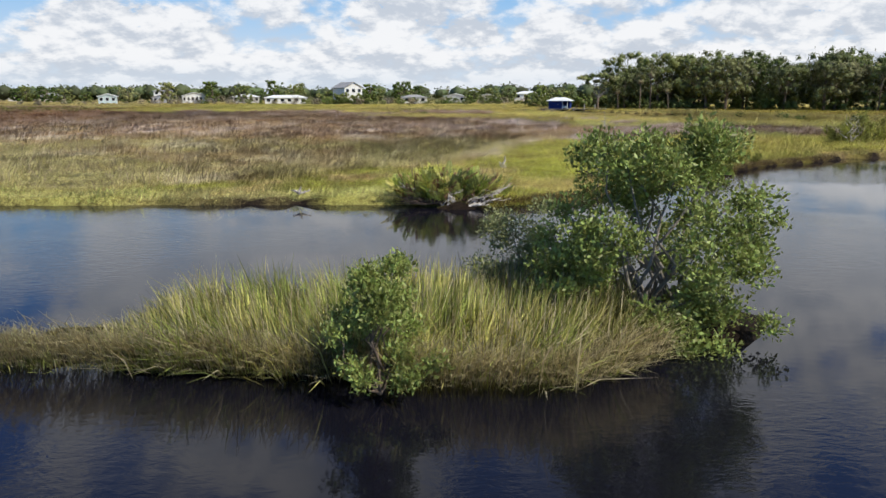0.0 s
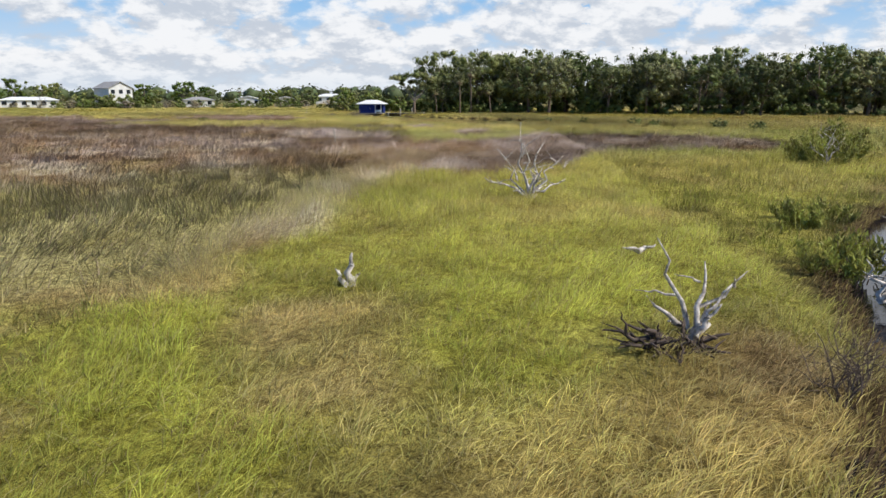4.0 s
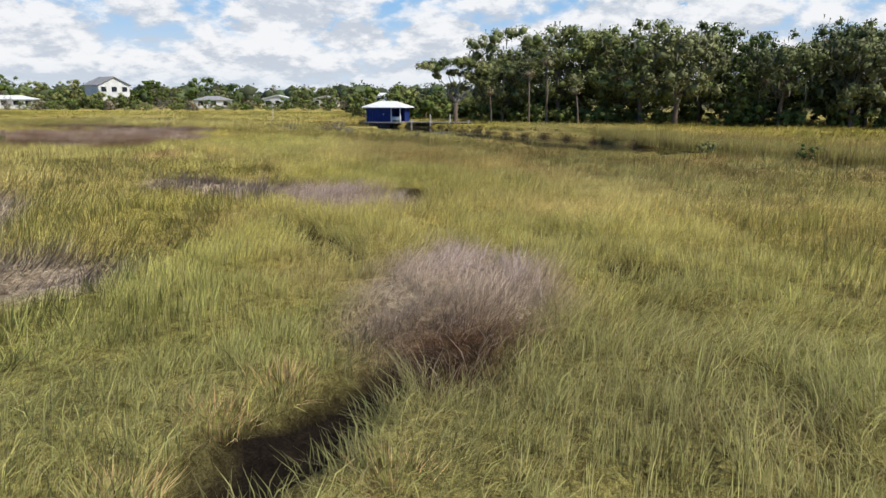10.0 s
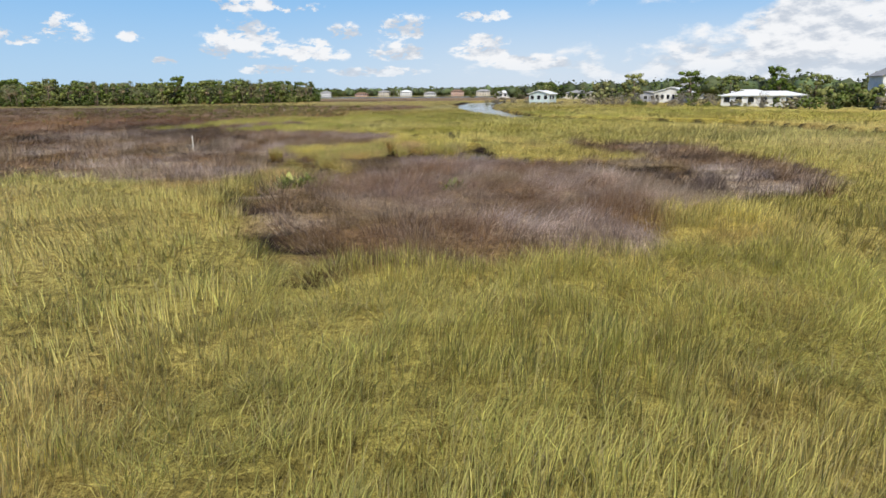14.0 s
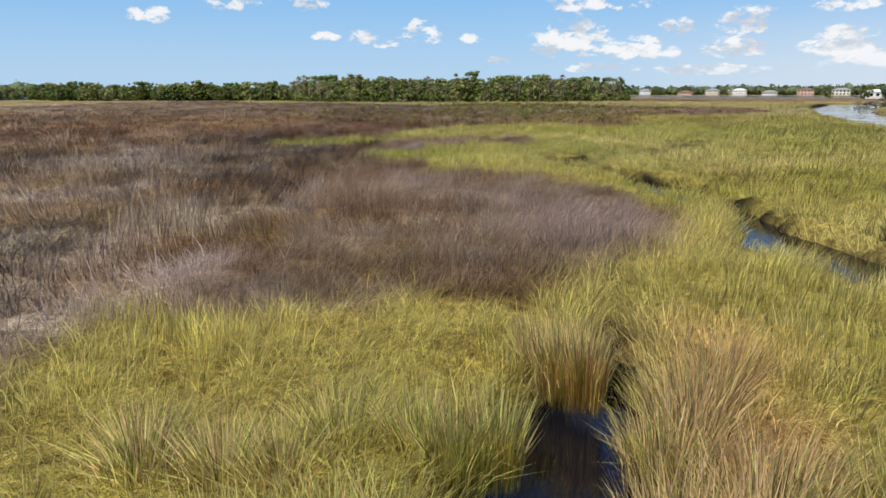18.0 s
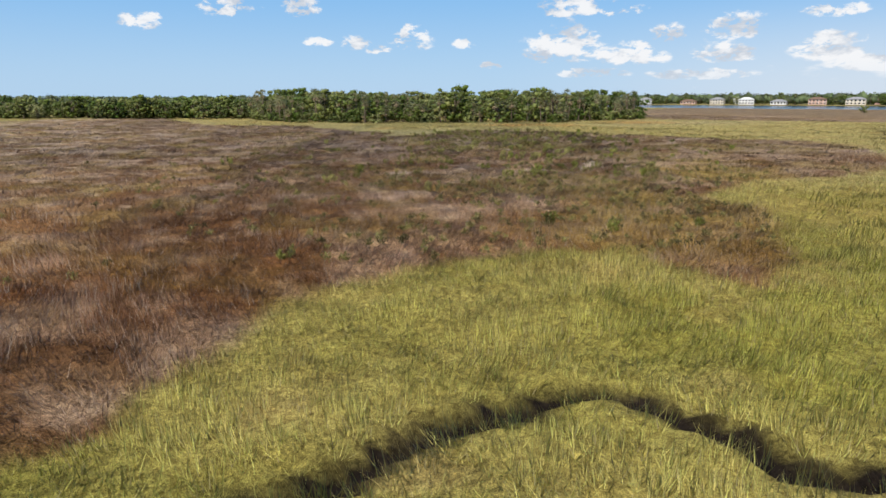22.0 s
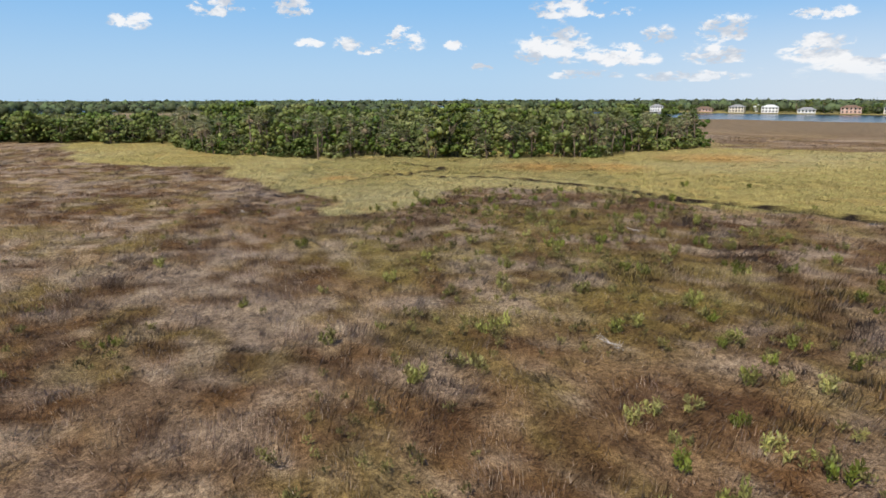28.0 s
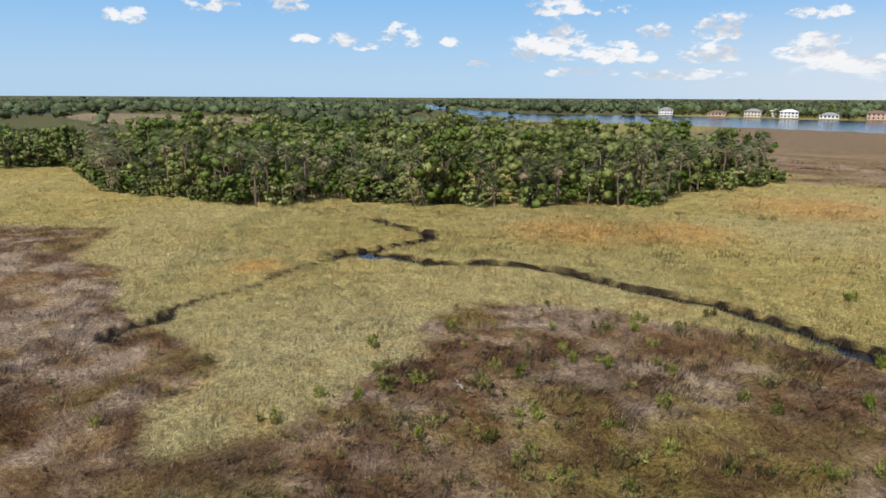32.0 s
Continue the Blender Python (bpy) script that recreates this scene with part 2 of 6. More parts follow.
M = {
    "grass": material("grass_blades", (0.2, 0.2, 0.05), 0.6, attr="tint", random_part=0.45, leafy=0.5, spec=0.2),
    "soil": None,
    "bark": material("bark", (0.16, 0.12, 0.09), 0.9, 0.4, 6.0, 0.6, 30.0),
    "pale_bark": material("pale_bark", (0.25, 0.225, 0.19), 0.9, 0.35, 5.0, 0.5, 30.0),
    "dead_wood": material("dead_wood", (0.62, 0.57, 0.51), 0.85, 0.35, 9.0, 0.5, 60.0, second=(0.3, 0.26, 0.22)),
    "wet_wood": material("wet_wood", (0.09, 0.065, 0.05), 0.6, 0.4, 8.0, 0.5, 50.0),
    "mangrove": material("mangrove_leaf", (0.27, 0.32, 0.085), 0.45, 0.35, 1.5, random_part=0.9, leafy=0.3, spec=0.35),
    "mangrove_grey": material("grey_leaf", (0.27, 0.29, 0.12), 0.45, 0.3, 2.0, random_part=0.7, leafy=0.25, spec=0.5),
    "saltwort": material("saltwort_leaf", (0.36, 0.37, 0.08), 0.5, 0.45, 1.2, random_part=0.8, leafy=0.35, second=(0.24, 0.23, 0.06)),
    "fern": material("fern_leaf", (0.40, 0.46, 0.09), 0.45, 0.3, 2.0, random_part=0.5, leafy=0.35, random_plant=0.6),
    "fern_dark": material("fern_leaf_dark", (0.2, 0.235, 0.06), 0.45, 0.3, 2.0, random_part=0.5, leafy=0.3, random_plant=0.6),
    "fern_yellow": material("fern_leaf_yellow", (0.6, 0.56, 0.14), 0.5, 0.3, 2.0, random_part=0.5, leafy=0.35, random_plant=0.4),
    "rust_frond": material("rust_frond", (0.33, 0.17, 0.09), 0.7, 0.3, 2.0, random_part=0.5, leafy=0.2, random_plant=0.5),
    "tuft": material("tuft_leaf", (0.29, 0.30, 0.06), 0.55, 0.5, 0.6, random_part=0.9, leafy=0.3, second=(0.17, 0.14, 0.05), random_plant=0.7),
    "herb": material("herb_leaf", (0.25, 0.22, 0.075), 0.6, 0.5, 0.8, random_part=0.8, leafy=0.25, second=(0.13, 0.10, 0.04)),
    "oak": material("oak_leaf", (0.185, 0.215, 0.06), 0.55, 0.5, 0.3, random_part=0.55, leafy=0.2, random_plant=0.8),
    "oak_b": material("oak_leaf_light", (0.13, 0.175, 0.028), 0.55, 0.5, 0.3, random_part=0.55, leafy=0.2, random_plant=0.8),
    "oak_c": material("oak_leaf_dull", (0.19, 0.205, 0.075), 0.6, 0.5, 0.3, random_part=0.55, leafy=0.2, random_plant=0.8),
    "oak_d": material("oak_leaf_yellow", (0.15, 0.185, 0.03), 0.55, 0.5, 0.3, random_part=0.55, leafy=0.2, random_plant=0.8),
    "dry_leaf": material("dry_leaf", (0.31, 0.27, 0.17), 0.7, 0.5, 0.3, random_part=0.55, leafy=0.2, random_plant=0.6),
    "far_leaf": material("far_leaf", (0.085, 0.11, 0.045), 0.7, 0.45, 0.05, random_part=0.9),
    "moss": material("hanging_moss", (0.2, 0.2, 0.145), 0.9, 0.3, 1.0, random_part=0.5, leafy=0.2),
    "palm": material("palm_frond", (0.19, 0.20, 0.075), 0.45, 0.35, 0.6, random_part=0.9, leafy=0.2, spec=0.5, random_plant=0.8),
    "dead_frond": material("dead_frond", (0.3, 0.23, 0.14), 0.8, 0.3, 1.0, random_part=0.6),
    "blue_wall": material("blue_paint", (0.012, 0.03, 0.17), 0.5, 0.25, 1.5, 0.2, 20.0),
    "white_roof": material("white_metal_roof", (0.75, 0.77, 0.76), 0.45, 0.1, 2.0),
    "white_wall": material("white_siding", (0.7, 0.7, 0.68), 0.7, 0.12, 0.8),
    "grey_wall": material("grey_siding", (0.36, 0.38, 0.42), 0.7, 0.15, 0.8),
    "teal_wall": material("teal_siding", (0.5, 0.6, 0.6), 0.7, 0.12, 0.8),
    "pink_wall": material("salmon_stucco", (0.55, 0.36, 0.28), 0.8, 0.12, 0.8),
    "cream_wall": material("cream_stucco", (0.62, 0.56, 0.45), 0.8, 0.12, 0.8),
    "grey_roof": material("grey_shingle", (0.3, 0.3, 0.3), 0.85, 0.25, 2.0),
    "brown_roof": material("brown_shingle", (0.2, 0.13, 0.09), 0.85, 0.25, 2.0),
    "glass": material("window_glass", (0.012, 0.015, 0.02), 0.08, 0.2, 1.0, spec=0.6),
    "trim": material("white_trim", (0.76, 0.76, 0.74), 0.6, 0.08, 2.0),
    "plank": material("weathered_plank", (0.3, 0.28, 0.25), 0.85, 0.3, 3.0, 0.4, 25.0),
    "pile": material("dark_piling", (0.07, 0.055, 0.045), 0.8, 0.3, 3.0),
    "post": material("pale_post", (0.62, 0.57, 0.48), 0.8, 0.25, 4.0),
}


def soil_material():
    m = bpy.data.materials.new("marsh_floor")
    m.use_nodes = True
    t = m.node_tree
    b = t.nodes["Principled BSDF"]
    pos = t.nodes.new("ShaderNodeNewGeometry").outputs["Position"]
    a = node(t, "ShaderNodeAttribute", attr="tint")
    fine = noise_node(t, pos, 4.0, 8.0, 0.75, 0.6)
    mid = noise_node(t, pos, 0.6, 5.0, 0.6)
    col = mix_color(t, 1.0, a.outputs["Color"], mix_color(t, smooth(t, fine.outputs[0], 0.32, 0.68), (0.42, 0.38, 0.34), (1.5, 1.5, 1.45)), "MULTIPLY")
    fibre = noise_node(t, pos, 22.0, 6.0, 0.8, 1.2)
    col = mix_color(t, 1.0, col, mix_color(t, smooth(t, fibre.outputs[0], 0.36, 0.64), (0.4, 0.38, 0.36), (1.55, 1.55, 1.5)), "MULTIPLY")
    col = mix_color(t, 0.35, col, mix_color(t, smooth(t, mid.outputs[0], 0.3, 0.7), (0.2, 0.2, 0.2), (0.8, 0.8, 0.8)), "OVERLAY")
    t.links.new(col, b.inputs["Base Color"])
    b.inputs["Roughness"].default_value, b.inputs["Specular IOR Level"].default_value = 0.9, 0.1
    bn = t.nodes.new("ShaderNodeBump")
    bn.inputs["Strength"].default_value, bn.inputs["Distance"].default_value = 0.9, 0.25
    t.links.new(math_node(t, "ADD", fine.outputs[0], math_node(t, "MULTIPLY", fibre.outputs[0], 0.35)), bn.inputs["Height"])
    t.links.new(bn.outputs[0], b.inputs["Normal"])
    return m


def water_material():
    m = bpy.data.materials.new("tannin_water")
    m.use_nodes = True
    t = m.node_tree
    b = t.nodes["Principled BSDF"]
    b.inputs["Base Color"].default_value = (0.006, 0.006, 0.010, 1)
    b.inputs["Roughness"].default_value, b.inputs["IOR"].default_value = 0.04, 1.36
    pos = t.nodes.new("ShaderNodeNewGeometry").outputs["Position"]
    sep = t.nodes.new("ShaderNodeSeparateXYZ")
    t.links.new(pos, sep.inputs[0])
    # the wide river lies calm, with a dull film
    calm = smooth(t, math_node(t, "MULTIPLY", sep.outputs[0], -1.0), 260, 420)
    t.links.new(math_node(t, "ADD", math_node(t, "MULTIPLY", calm, 0.12), 0.04), b.inputs["Roughness"])
    mp = t.nodes.new("ShaderNodeMapping")
    mp.inputs["Scale"].default_value, mp.inputs["Rotation"].default_value = (1.0, 2.2, 1.0), (0, 0, 0.25)
    t.links.new(pos, mp.inputs[0])
    rip, big = noise_node(t, mp.outputs[0], 3.2, 3.0, 0.55, 0.4), noise_node(t, pos, 0.12, 3.0, 0.5)
    h = math_node(t, "MULTIPLY", rip.outputs[0], math_node(t, "ADD", math_node(t, "MULTIPLY", smooth(t, big.outputs[0], 0.42, 0.62), 1.0), 0.12))
    h = math_node(t, "MULTIPLY", h, math_node(t, "ADD", math_node(t, "MULTIPLY", calm, -0.9), 1.0))
    bn = t.nodes.new("ShaderNodeBump")
    bn.inputs["Strength"].default_value, bn.inputs["Distance"].default_value = 0.17, 0.05
    t.links.new(h, bn.inputs["Height"])
    t.links.new(bn.outputs[0], b.inputs["Normal"])
    return m


M["soil"], M["water"] = soil_material(), water_material()


# ---------------- mesh helpers ----------------
def mesh_of(name, verts, faces, mat, smooth_faces=False):
    me = bpy.data.meshes.new(name)
    me.from_pydata([tuple(v) for v in verts], [], [tuple(f) for f in faces])
    me.materials.append(mat)
    if smooth_faces:
        me.shade_smooth()
    me.update()
    return me


def tri_mesh(name, verts, tris, mat, tint=None, soft=None):
    """A large triangle mesh from arrays, with a colour a point where given."""
    verts, tris = np.asarray(verts, np.float32), np.asarray(tris, np.int32)
    me = bpy.data.meshes.new(name)
    me.vertices.add(len(verts))
    me.vertices.foreach_set("co", verts.ravel())
    me.loops.add(len(tris) * 3)
    me.loops.foreach_set("vertex_index", tris.ravel())
    me.polygons.add(len(tris))
    me.polygons.foreach_set("loop_start", np.arange(0, len(tris) * 3, 3, dtype=np.int32))
    me.materials.append(mat)
    if tint is not None:
        a = me.attributes.new("tint", "FLOAT_COLOR", "POINT")
        a.data.foreach_set("color", np.concatenate([tint, np.ones((len(tint), 1))], 1).astype(np.float32).ravel())
    me.update(calc_edges=True)
    if soft is not None:
        n = me.attributes.new("custom_normal", "FLOAT_VECTOR", "POINT")
        n.data.foreach_set("vector", np.asarray(soft, np.float32).ravel())
    return me


def part(name, me, parent, label=""):
    ob = new(name, me)
    ob.parent = parent
    return tagged(ob, label)


def thing(name, label, category, at=(0, 0, 0), turn=0.0, group="", kind=""):
    ob = new(name)
    ob.empty_display_size = 0.2
    ob.matrix_world = pose(*at, 0, 0, turn)
    return tagged(ob, label, category, group, kind)


def box(name, size, at, mat, bevel=0.0, turn=0.0):
    """A bevelled box whose base stands at at[2]."""
    bm = bmesh.new()
    bmesh.ops.create_cube(bm, size=1.0)
    bmesh.ops.scale(bm, vec=size, verts=bm.verts)
    if bevel:
        bmesh.ops.bevel(bm, geom=bm.edges, offset=bevel, segments=1, affect="EDGES")
    bmesh.ops.transform(bm, matrix=pose(at[0], at[1], at[2] + size[2] / 2, 0, 0, turn), verts=bm.verts)
    me = bpy.data.meshes.new(name)
    bm.to_mesh(me)
    bm.free()
    me.materials.append(mat)
    return me


def tube(points, radii, sides=6):
    """Points and faces of a limb through the given places."""
    vs, fs = [], []
    pts = [Vector(p) for p in points]
    for i, p in enumerate(pts):
        d = (pts[min(i + 1, len(pts) - 1)] - pts[max(i - 1, 0)]).normalized()
        a = d.orthogonal().normalized()
        b = d.cross(a)
        for k in range(sides):
            an = 2 * math.pi * k / sides
            vs.append(p + (a * math.cos(an) + b * math.sin(an)) * radii[i])
    for i in range(len(pts) - 1):
        for k in range(sides):
            fs.append((i * sides + k, i * sides + (k + 1) % sides, (i + 1) * sides + (k + 1) % sides, (i + 1) * sides + k))
    fs.append(tuple(range((len(pts) - 1) * sides, len(pts) * sides)))
    return vs, fs


def joined(pieces):
    vs, fs = [], []
    for v, f in pieces:
        n = len(vs)
        vs += list(v)
        fs += [tuple(i + n for i in q) for q in f]
    return vs, fs


# ---------------- the plan of the marsh ----------------
rng = np.random.default_rng(7)
WATER = -0.16
LINE = [(0, 5, 0), (1, 25, 0), (9, 49, 0), (17, 69, 0), (25, 91, 0), (28.5, 113, 0), (26, 128, 0), (17, 141, 0), (7, 148.5, 0), (-11, 155, 0), (-33, 161, 0), (-65, 168, 0), (-88, 172, 0), (-125, 180, 0), (-160, 187, 0), (-205, 196, 0), (-255, 206, 0)]


def seg_dist(px, py, line):
    """Distance to a polyline of (x, y, half width) knots, less the half width."""
    best = np.full(px.shape, 1e9)
    for (x0, y0, w0), (x1, y1, w1) in zip(line[:-1], line[1:]):
        dx, dy = x1 - x0, y1 - y0
        s = np.clip(((px - x0) * dx + (py - y0) * dy) / (dx * dx + dy * dy), 0, 1)
        best = np.minimum(best, np.hypot(px - x0 - s * dx, py - y0 - s * dy) - (w0 + s * (w1 - w0)))
    return best


def poly_dist(px, py, poly):
    """Signed distance to a closed outline, below nought inside."""
    best, inside = np.full(px.shape, 1e9), np.zeros(px.shape, bool)
    for (x0, y0), (x1, y1) in zip(poly, poly[1:] + poly[:1]):
        dx, dy = x1 - x0, y1 - y0
        s = np.clip(((px - x0) * dx + (py - y0) * dy) / (dx * dx + dy * dy), 0, 1)
        best = np.minimum(best, np.hypot(px - x0 - s * dx, py - y0 - s * dy))
        if y0 != y1:
            inside ^= ((y0 > py) != (y1 > py)) & (px < dx * (py - y0) / dy + x0)
    return np.where(inside, -best, best)


def lattice(px, py, scale, seed):
    """Smooth value noise between 0 and 1."""
    gx, gy = px / scale, py / scale
    ix, iy = np.floor(gx), np.floor(gy)
    fx, fy = gx - ix, gy - iy
    fx, fy = fx * fx * (3 - 2 * fx), fy * fy * (3 - 2 * fy)

    def rnd(a, b):
        v = np.sin(a * 127.1 + b * 311.7 + seed * 74.7) * 43758.5453
        return v - np.floor(v)

    return (rnd(ix, iy) * (1 - fx) + rnd(ix + 1, iy) * fx) * (1 - fy) + (rnd(ix, iy + 1) * (1 - fx) + rnd(ix + 1, iy + 1) * fx) * fy


def fractal(px, py, scale, seed):
    return (lattice(px, py, scale, seed) + 0.5 * lattice(px, py, scale / 2.1, seed + 1) + 0.25 * lattice(px, py, scale / 4.3, seed + 2)) / 1.75


# open water: the river of the start, creeks, the canal by the boathouse, the wide river behind the far wood
RIVER = [(-1500, 20), (-700, -30), (-400, -10), (-160, 24), (-60, 26), (-20, 28.8), (-6.5, 29.4), (-3, 28.7), (1.5, 27.9), (6, 30.2), (10.7, 33.9), (14.5, 38.6), (21, 44), (28, 48.6), (60, 60), (160, 66), (500, 60), (1500, 20), (1500, -60), (500, -40), (160, -70), (-160, -80), (-400, -120), (-700, -130), (-1500, -60)]
ISLAND = [(-22, 11.2), (-10, 11.1), (-6, 11.1), (-4.4, 10.9), (-1.8, 10.5), (0.1, 10.2), (2, 10.1), (3.4, 11.0), (4.6, 11.9), (6, 12.4), (7.2, 13.6), (6.6, 15.4), (3.6, 16.6), (1, 15), (-3, 14), (-6, 13.0), (-10, 11.9), (-22, 12)]
CREEKS = [
    [(30, 182.5, 0.8), (35, 180.5, 2.0), (41, 176.5, 2.6), (46, 169, 2.6), (49, 160, 1.6)],
    [(20.9, 106.5, -0.05), (21.6, 105.9, 0.2), (22.1, 105.0, 0.0), (22.35, 104, 0.06), (22.7, 102.8, 0.14), (23.1, 101.6, 0.14), (23.3, 100.6, -0.1)],
    [(29.0, 102.8, 0.0), (29.5, 101.8, 0.05)],
    [(29.6, 98.5, 0.1), (30.3, 97.5, 0.15)],
    [(25.9, 108.4, 0.05), (26.1, 110.2, 0.2), (26.3, 111.8, 0.5), (27.0, 111.6, 0.35)],
    [(6, 127.5, 0.5), (11, 127.2, 0.8), (13.4, 126.8, 0.9), (15.2, 126.6, 0.7), (16.4, 127.0, 0.1)],
    [(-6.6, 147.2, 0.1), (-7.7, 148.3, 0.6), (-10.2, 148.25, 0.55), (-12.6, 148.5, 0.5), (-12.9, 152.6, 0.35), (-13.5, 155.2, 0.7), (-13.8, 157.2, 0.9), (-13.2, 159.2, 1.3), (-12.2, 160.4, 2.0), (-9, 160.2, 2.0), (-6, 160.4, 1.5), (0, 162, 0.9), (6, 164, 0.6)],
    [(-12.4, 160.8, 1.5), (-15.2, 163.4, 1.1), (-17.8, 165.8, 0.5)],
    [(-13.8, 156.6, 0.5), (-15.6, 157, 0.45), (-17.6, 157.8, 0.6), (-19.0, 158.7, 0.4), (-20.2, 159.5, 0.1), (-25, 161.8, -0.1)],
    [(-18, 170.5, 1.4), (-23.4, 167, 1.3), (-26.4, 167.2, 1.3), (-29, 168.2, 0.5), (-33, 169.0, 0.7), (-36, 168.9, 1.2), (-39, 169.3, 1.2), (-41.4, 169.5, 0.7), (-42.9, 169.0, 0.5), (-44.8, 168.1, 0.9), (-46.6, 168.0, 1.2), (-48.2, 169.0, 1.2)],
    [(-48.2, 169.2, 1.2), (-49.0, 170.8, 0.3)],
    [(-253, 196.2, 0.1), (-247, 198.2, 0.25), (-241.5, 202, 0.5), (-237.6, 201.2, 0.1), (-235, 196.4, 0.2), (-232, 191.4, 1.0), (-231, 195.6, 0.9), (-226.4, 199.4, 0.5), (-225.2, 206.6, 0.35), (-221, 211.4, 0.35), (-215, 214.4, 0.35), (-209.6, 219.2, 0.45), (-203, 221.6, 0.6), (-196.4, 223.4, 1.0), (-190, 229.4, 1.3), (-170, 241, 1.6)],
]
# narrow drains with bare mud at the bottom
DITCHES = [
    [(21.6, 90.4, 0.15), (22.4, 91.6, 0.4), (23.2, 92.8, 0.35), (24.2, 93.8, 0.1)],
    [(13.5, 119.4, 0.1), (15.0, 118.3, 0.2), (17.3, 117.0, 0.2), (19.4, 115.6, 0.15), (21.2, 114.2, 0.15), (23.5, 112.7, 0.1)],
    [(-66.6, 164.2, 0.05), (-67.4, 166.4, 0.15), (-69.0, 168.4, 0.2), (-69.6, 170.3, 0.25), (-70.3, 172, 0.22), (-70.4, 173.4, 0.15), (-69.6, 174.2, 0.28), (-68.4, 174.9, 0.33), (-67.2, 175.5, 0.33), (-65.6, 175.9, 0.22), (-65, 177.6, 0.1), (-62, 179, 0.1)],
    [(-231, 191.5, -0.1), (-228, 188, -0.25), (-224.5, 184.6, -0.3), (-221, 183.2, -0.25), (-218.5, 179.6, -0.2), (-216, 177.2, 0.1), (-213.6, 177.0, 0.25), (-211.8, 174.8, 0.15), (-209.5, 173.8, 0.05), (-208.6, 174.8, -0.2)],
    [(12.2, 137.4, 0.0), (8.5, 139.2, 0.0), (2, 140.8, 0.0), (-4.2, 142.4, 0.25), (-4.9, 144.4, 0.1), (-5.8, 146.2, 0.15), (-6.6, 147.2, 0.3)],
    [(-49.0, 170.8, 0.4), (-49.8, 172, 0.3), (-51, 174.5, 0.25), (-52.6, 178.2, 0.25), (-60, 184, 0.2)],
]
CANAL = [(4, 204, 3.0), (14, 197, 3.0), (22, 190.5, 3.2), (30, 180, 4.2), (38, 165, 4.6), (43.5, 150, 4.8), (45.5, 140, 4.6), (52.5, 130, 3.6), (56.5, 119, 3.4), (59, 108, 3.2), (66, 96, 3.0), (90, 80, 3.0), (160, 60, 4.0)]
BEND = [(-210, 330, 12), (-160, 279, 8), (-125, 251, 6), (-92, 229, 5), (-72, 217, 4.5), (-58, 211, 5), (-30, 214, 6), (4, 204, 4)]
WIDE = [(-1500, 360), (-960, 345), (-735, 332), (-604, 306), (-545, 396), (-481, 430), (-436, 452), (-330, 560), (-200, 700), (-330, 800), (-470, 690), (-588, 590), (-680, 520), (-729, 505), (-768, 428), (-800, 400), (-960, 380), (-1500, 420)]
POND = [(-520, 120), (-620, 60), (-700, 20), (-790, 10), (-770, 60), (-670, 160), (-560, 150)]


def water_dist(px, py, drains=True):
    wob = (fractal(px, py, 3.0, 5) - 0.5) * 0.9
    d = np.maximum(poly_dist(px, py, RIVER), -(poly_dist(px, py, ISLAND))) + wob * 0.8
    for line in CREEKS + (DITCHES if drains else []):
        d = np.minimum(d, seg_dist(px, py, line) - 0.2 + wob * 0.75)
    d = np.minimum(d, seg_dist(px, py, CANAL) + wob)
    d = np.minimum(d, seg_dist(px, py, BEND) + wob)
    return np.minimum(d, poly_dist(px, py, WIDE))


# stands of brown rush among the green cordgrass
RUSH_A = [(-330, 34), (-60, 33), (-21, 32.6), (-13.4, 33.4), (-8.1, 36), (-3.2, 43), (-0.5, 43.2), (1.5, 45.2), (3.8, 48.9), (7.3, 56.5), (10.2, 60.5), (13.7, 59.2), (17.4, 60.6), (21.4, 63.8), (25.2, 69.6), (28.4, 70.5), (39.0, 69.5), (46, 74), (48.7, 81.4), (42, 88), (36, 91), (30.4, 89.2), (26.7, 86.5), (24, 84.1), (19.1, 80.3), (14.5, 82.8), (16.5, 87.1), (16.5, 95), (12.2, 111), (7, 115), (-4, 122), (-14, 130), (-18.5, 137), (-80, 120), (-330, 90)]
RUSH_B = [(-13.8, 149.8), (-18.4, 149.6), (-22.4, 151.4), (-22.0, 155.4), (-22.6, 158.8), (-25.1, 163), (-29.9, 165.8), (-37.4, 165.4), (-42.6, 160.6), (-48.5, 158), (-51.5, 157), (-52.8, 160.5), (-56.1, 162.7), (-56.6, 169.6), (-62.5, 171.6), (-64.3, 162.9), (-60.6, 157.3), (-59.4, 152.7), (-63.7, 150.9), (-67, 156), (-70, 160.8), (-75.7, 162.9), (-81.2, 165.3), (-84.2, 169.9), (-85.5, 173.5), (-86.6, 178), (-86.2, 181.6), (-82.5, 181.6), (-78.5, 184), (-84, 189.5), (-97, 197), (-100, 195.6), (-105.8, 198.2), (-110.6, 206), (-112, 216), (-122, 232), (-142, 246), (-158, 250), (-172, 240), (-186, 227.5)]
RUSH_C = RUSH_B[-1:] + [(-195, 221.5), (-204, 216.5), (-211, 208), (-213.2, 201), (-208.5, 196), (-201.5, 192.7), (-195, 187.5), (-191, 179), (-196, 180), (-203, 182), (-210.6, 177.6), (-217, 171.9), (-227.8, 170), (-233.4, 164), (-251.3, 164.1), (-255.7, 149.8), (-266, 133), (-345, 105), (-345, 60), (-80, 100), (-19, 130), (-20, 147)]
RUSH_WEST = RUSH_B[:-1] + RUSH_C
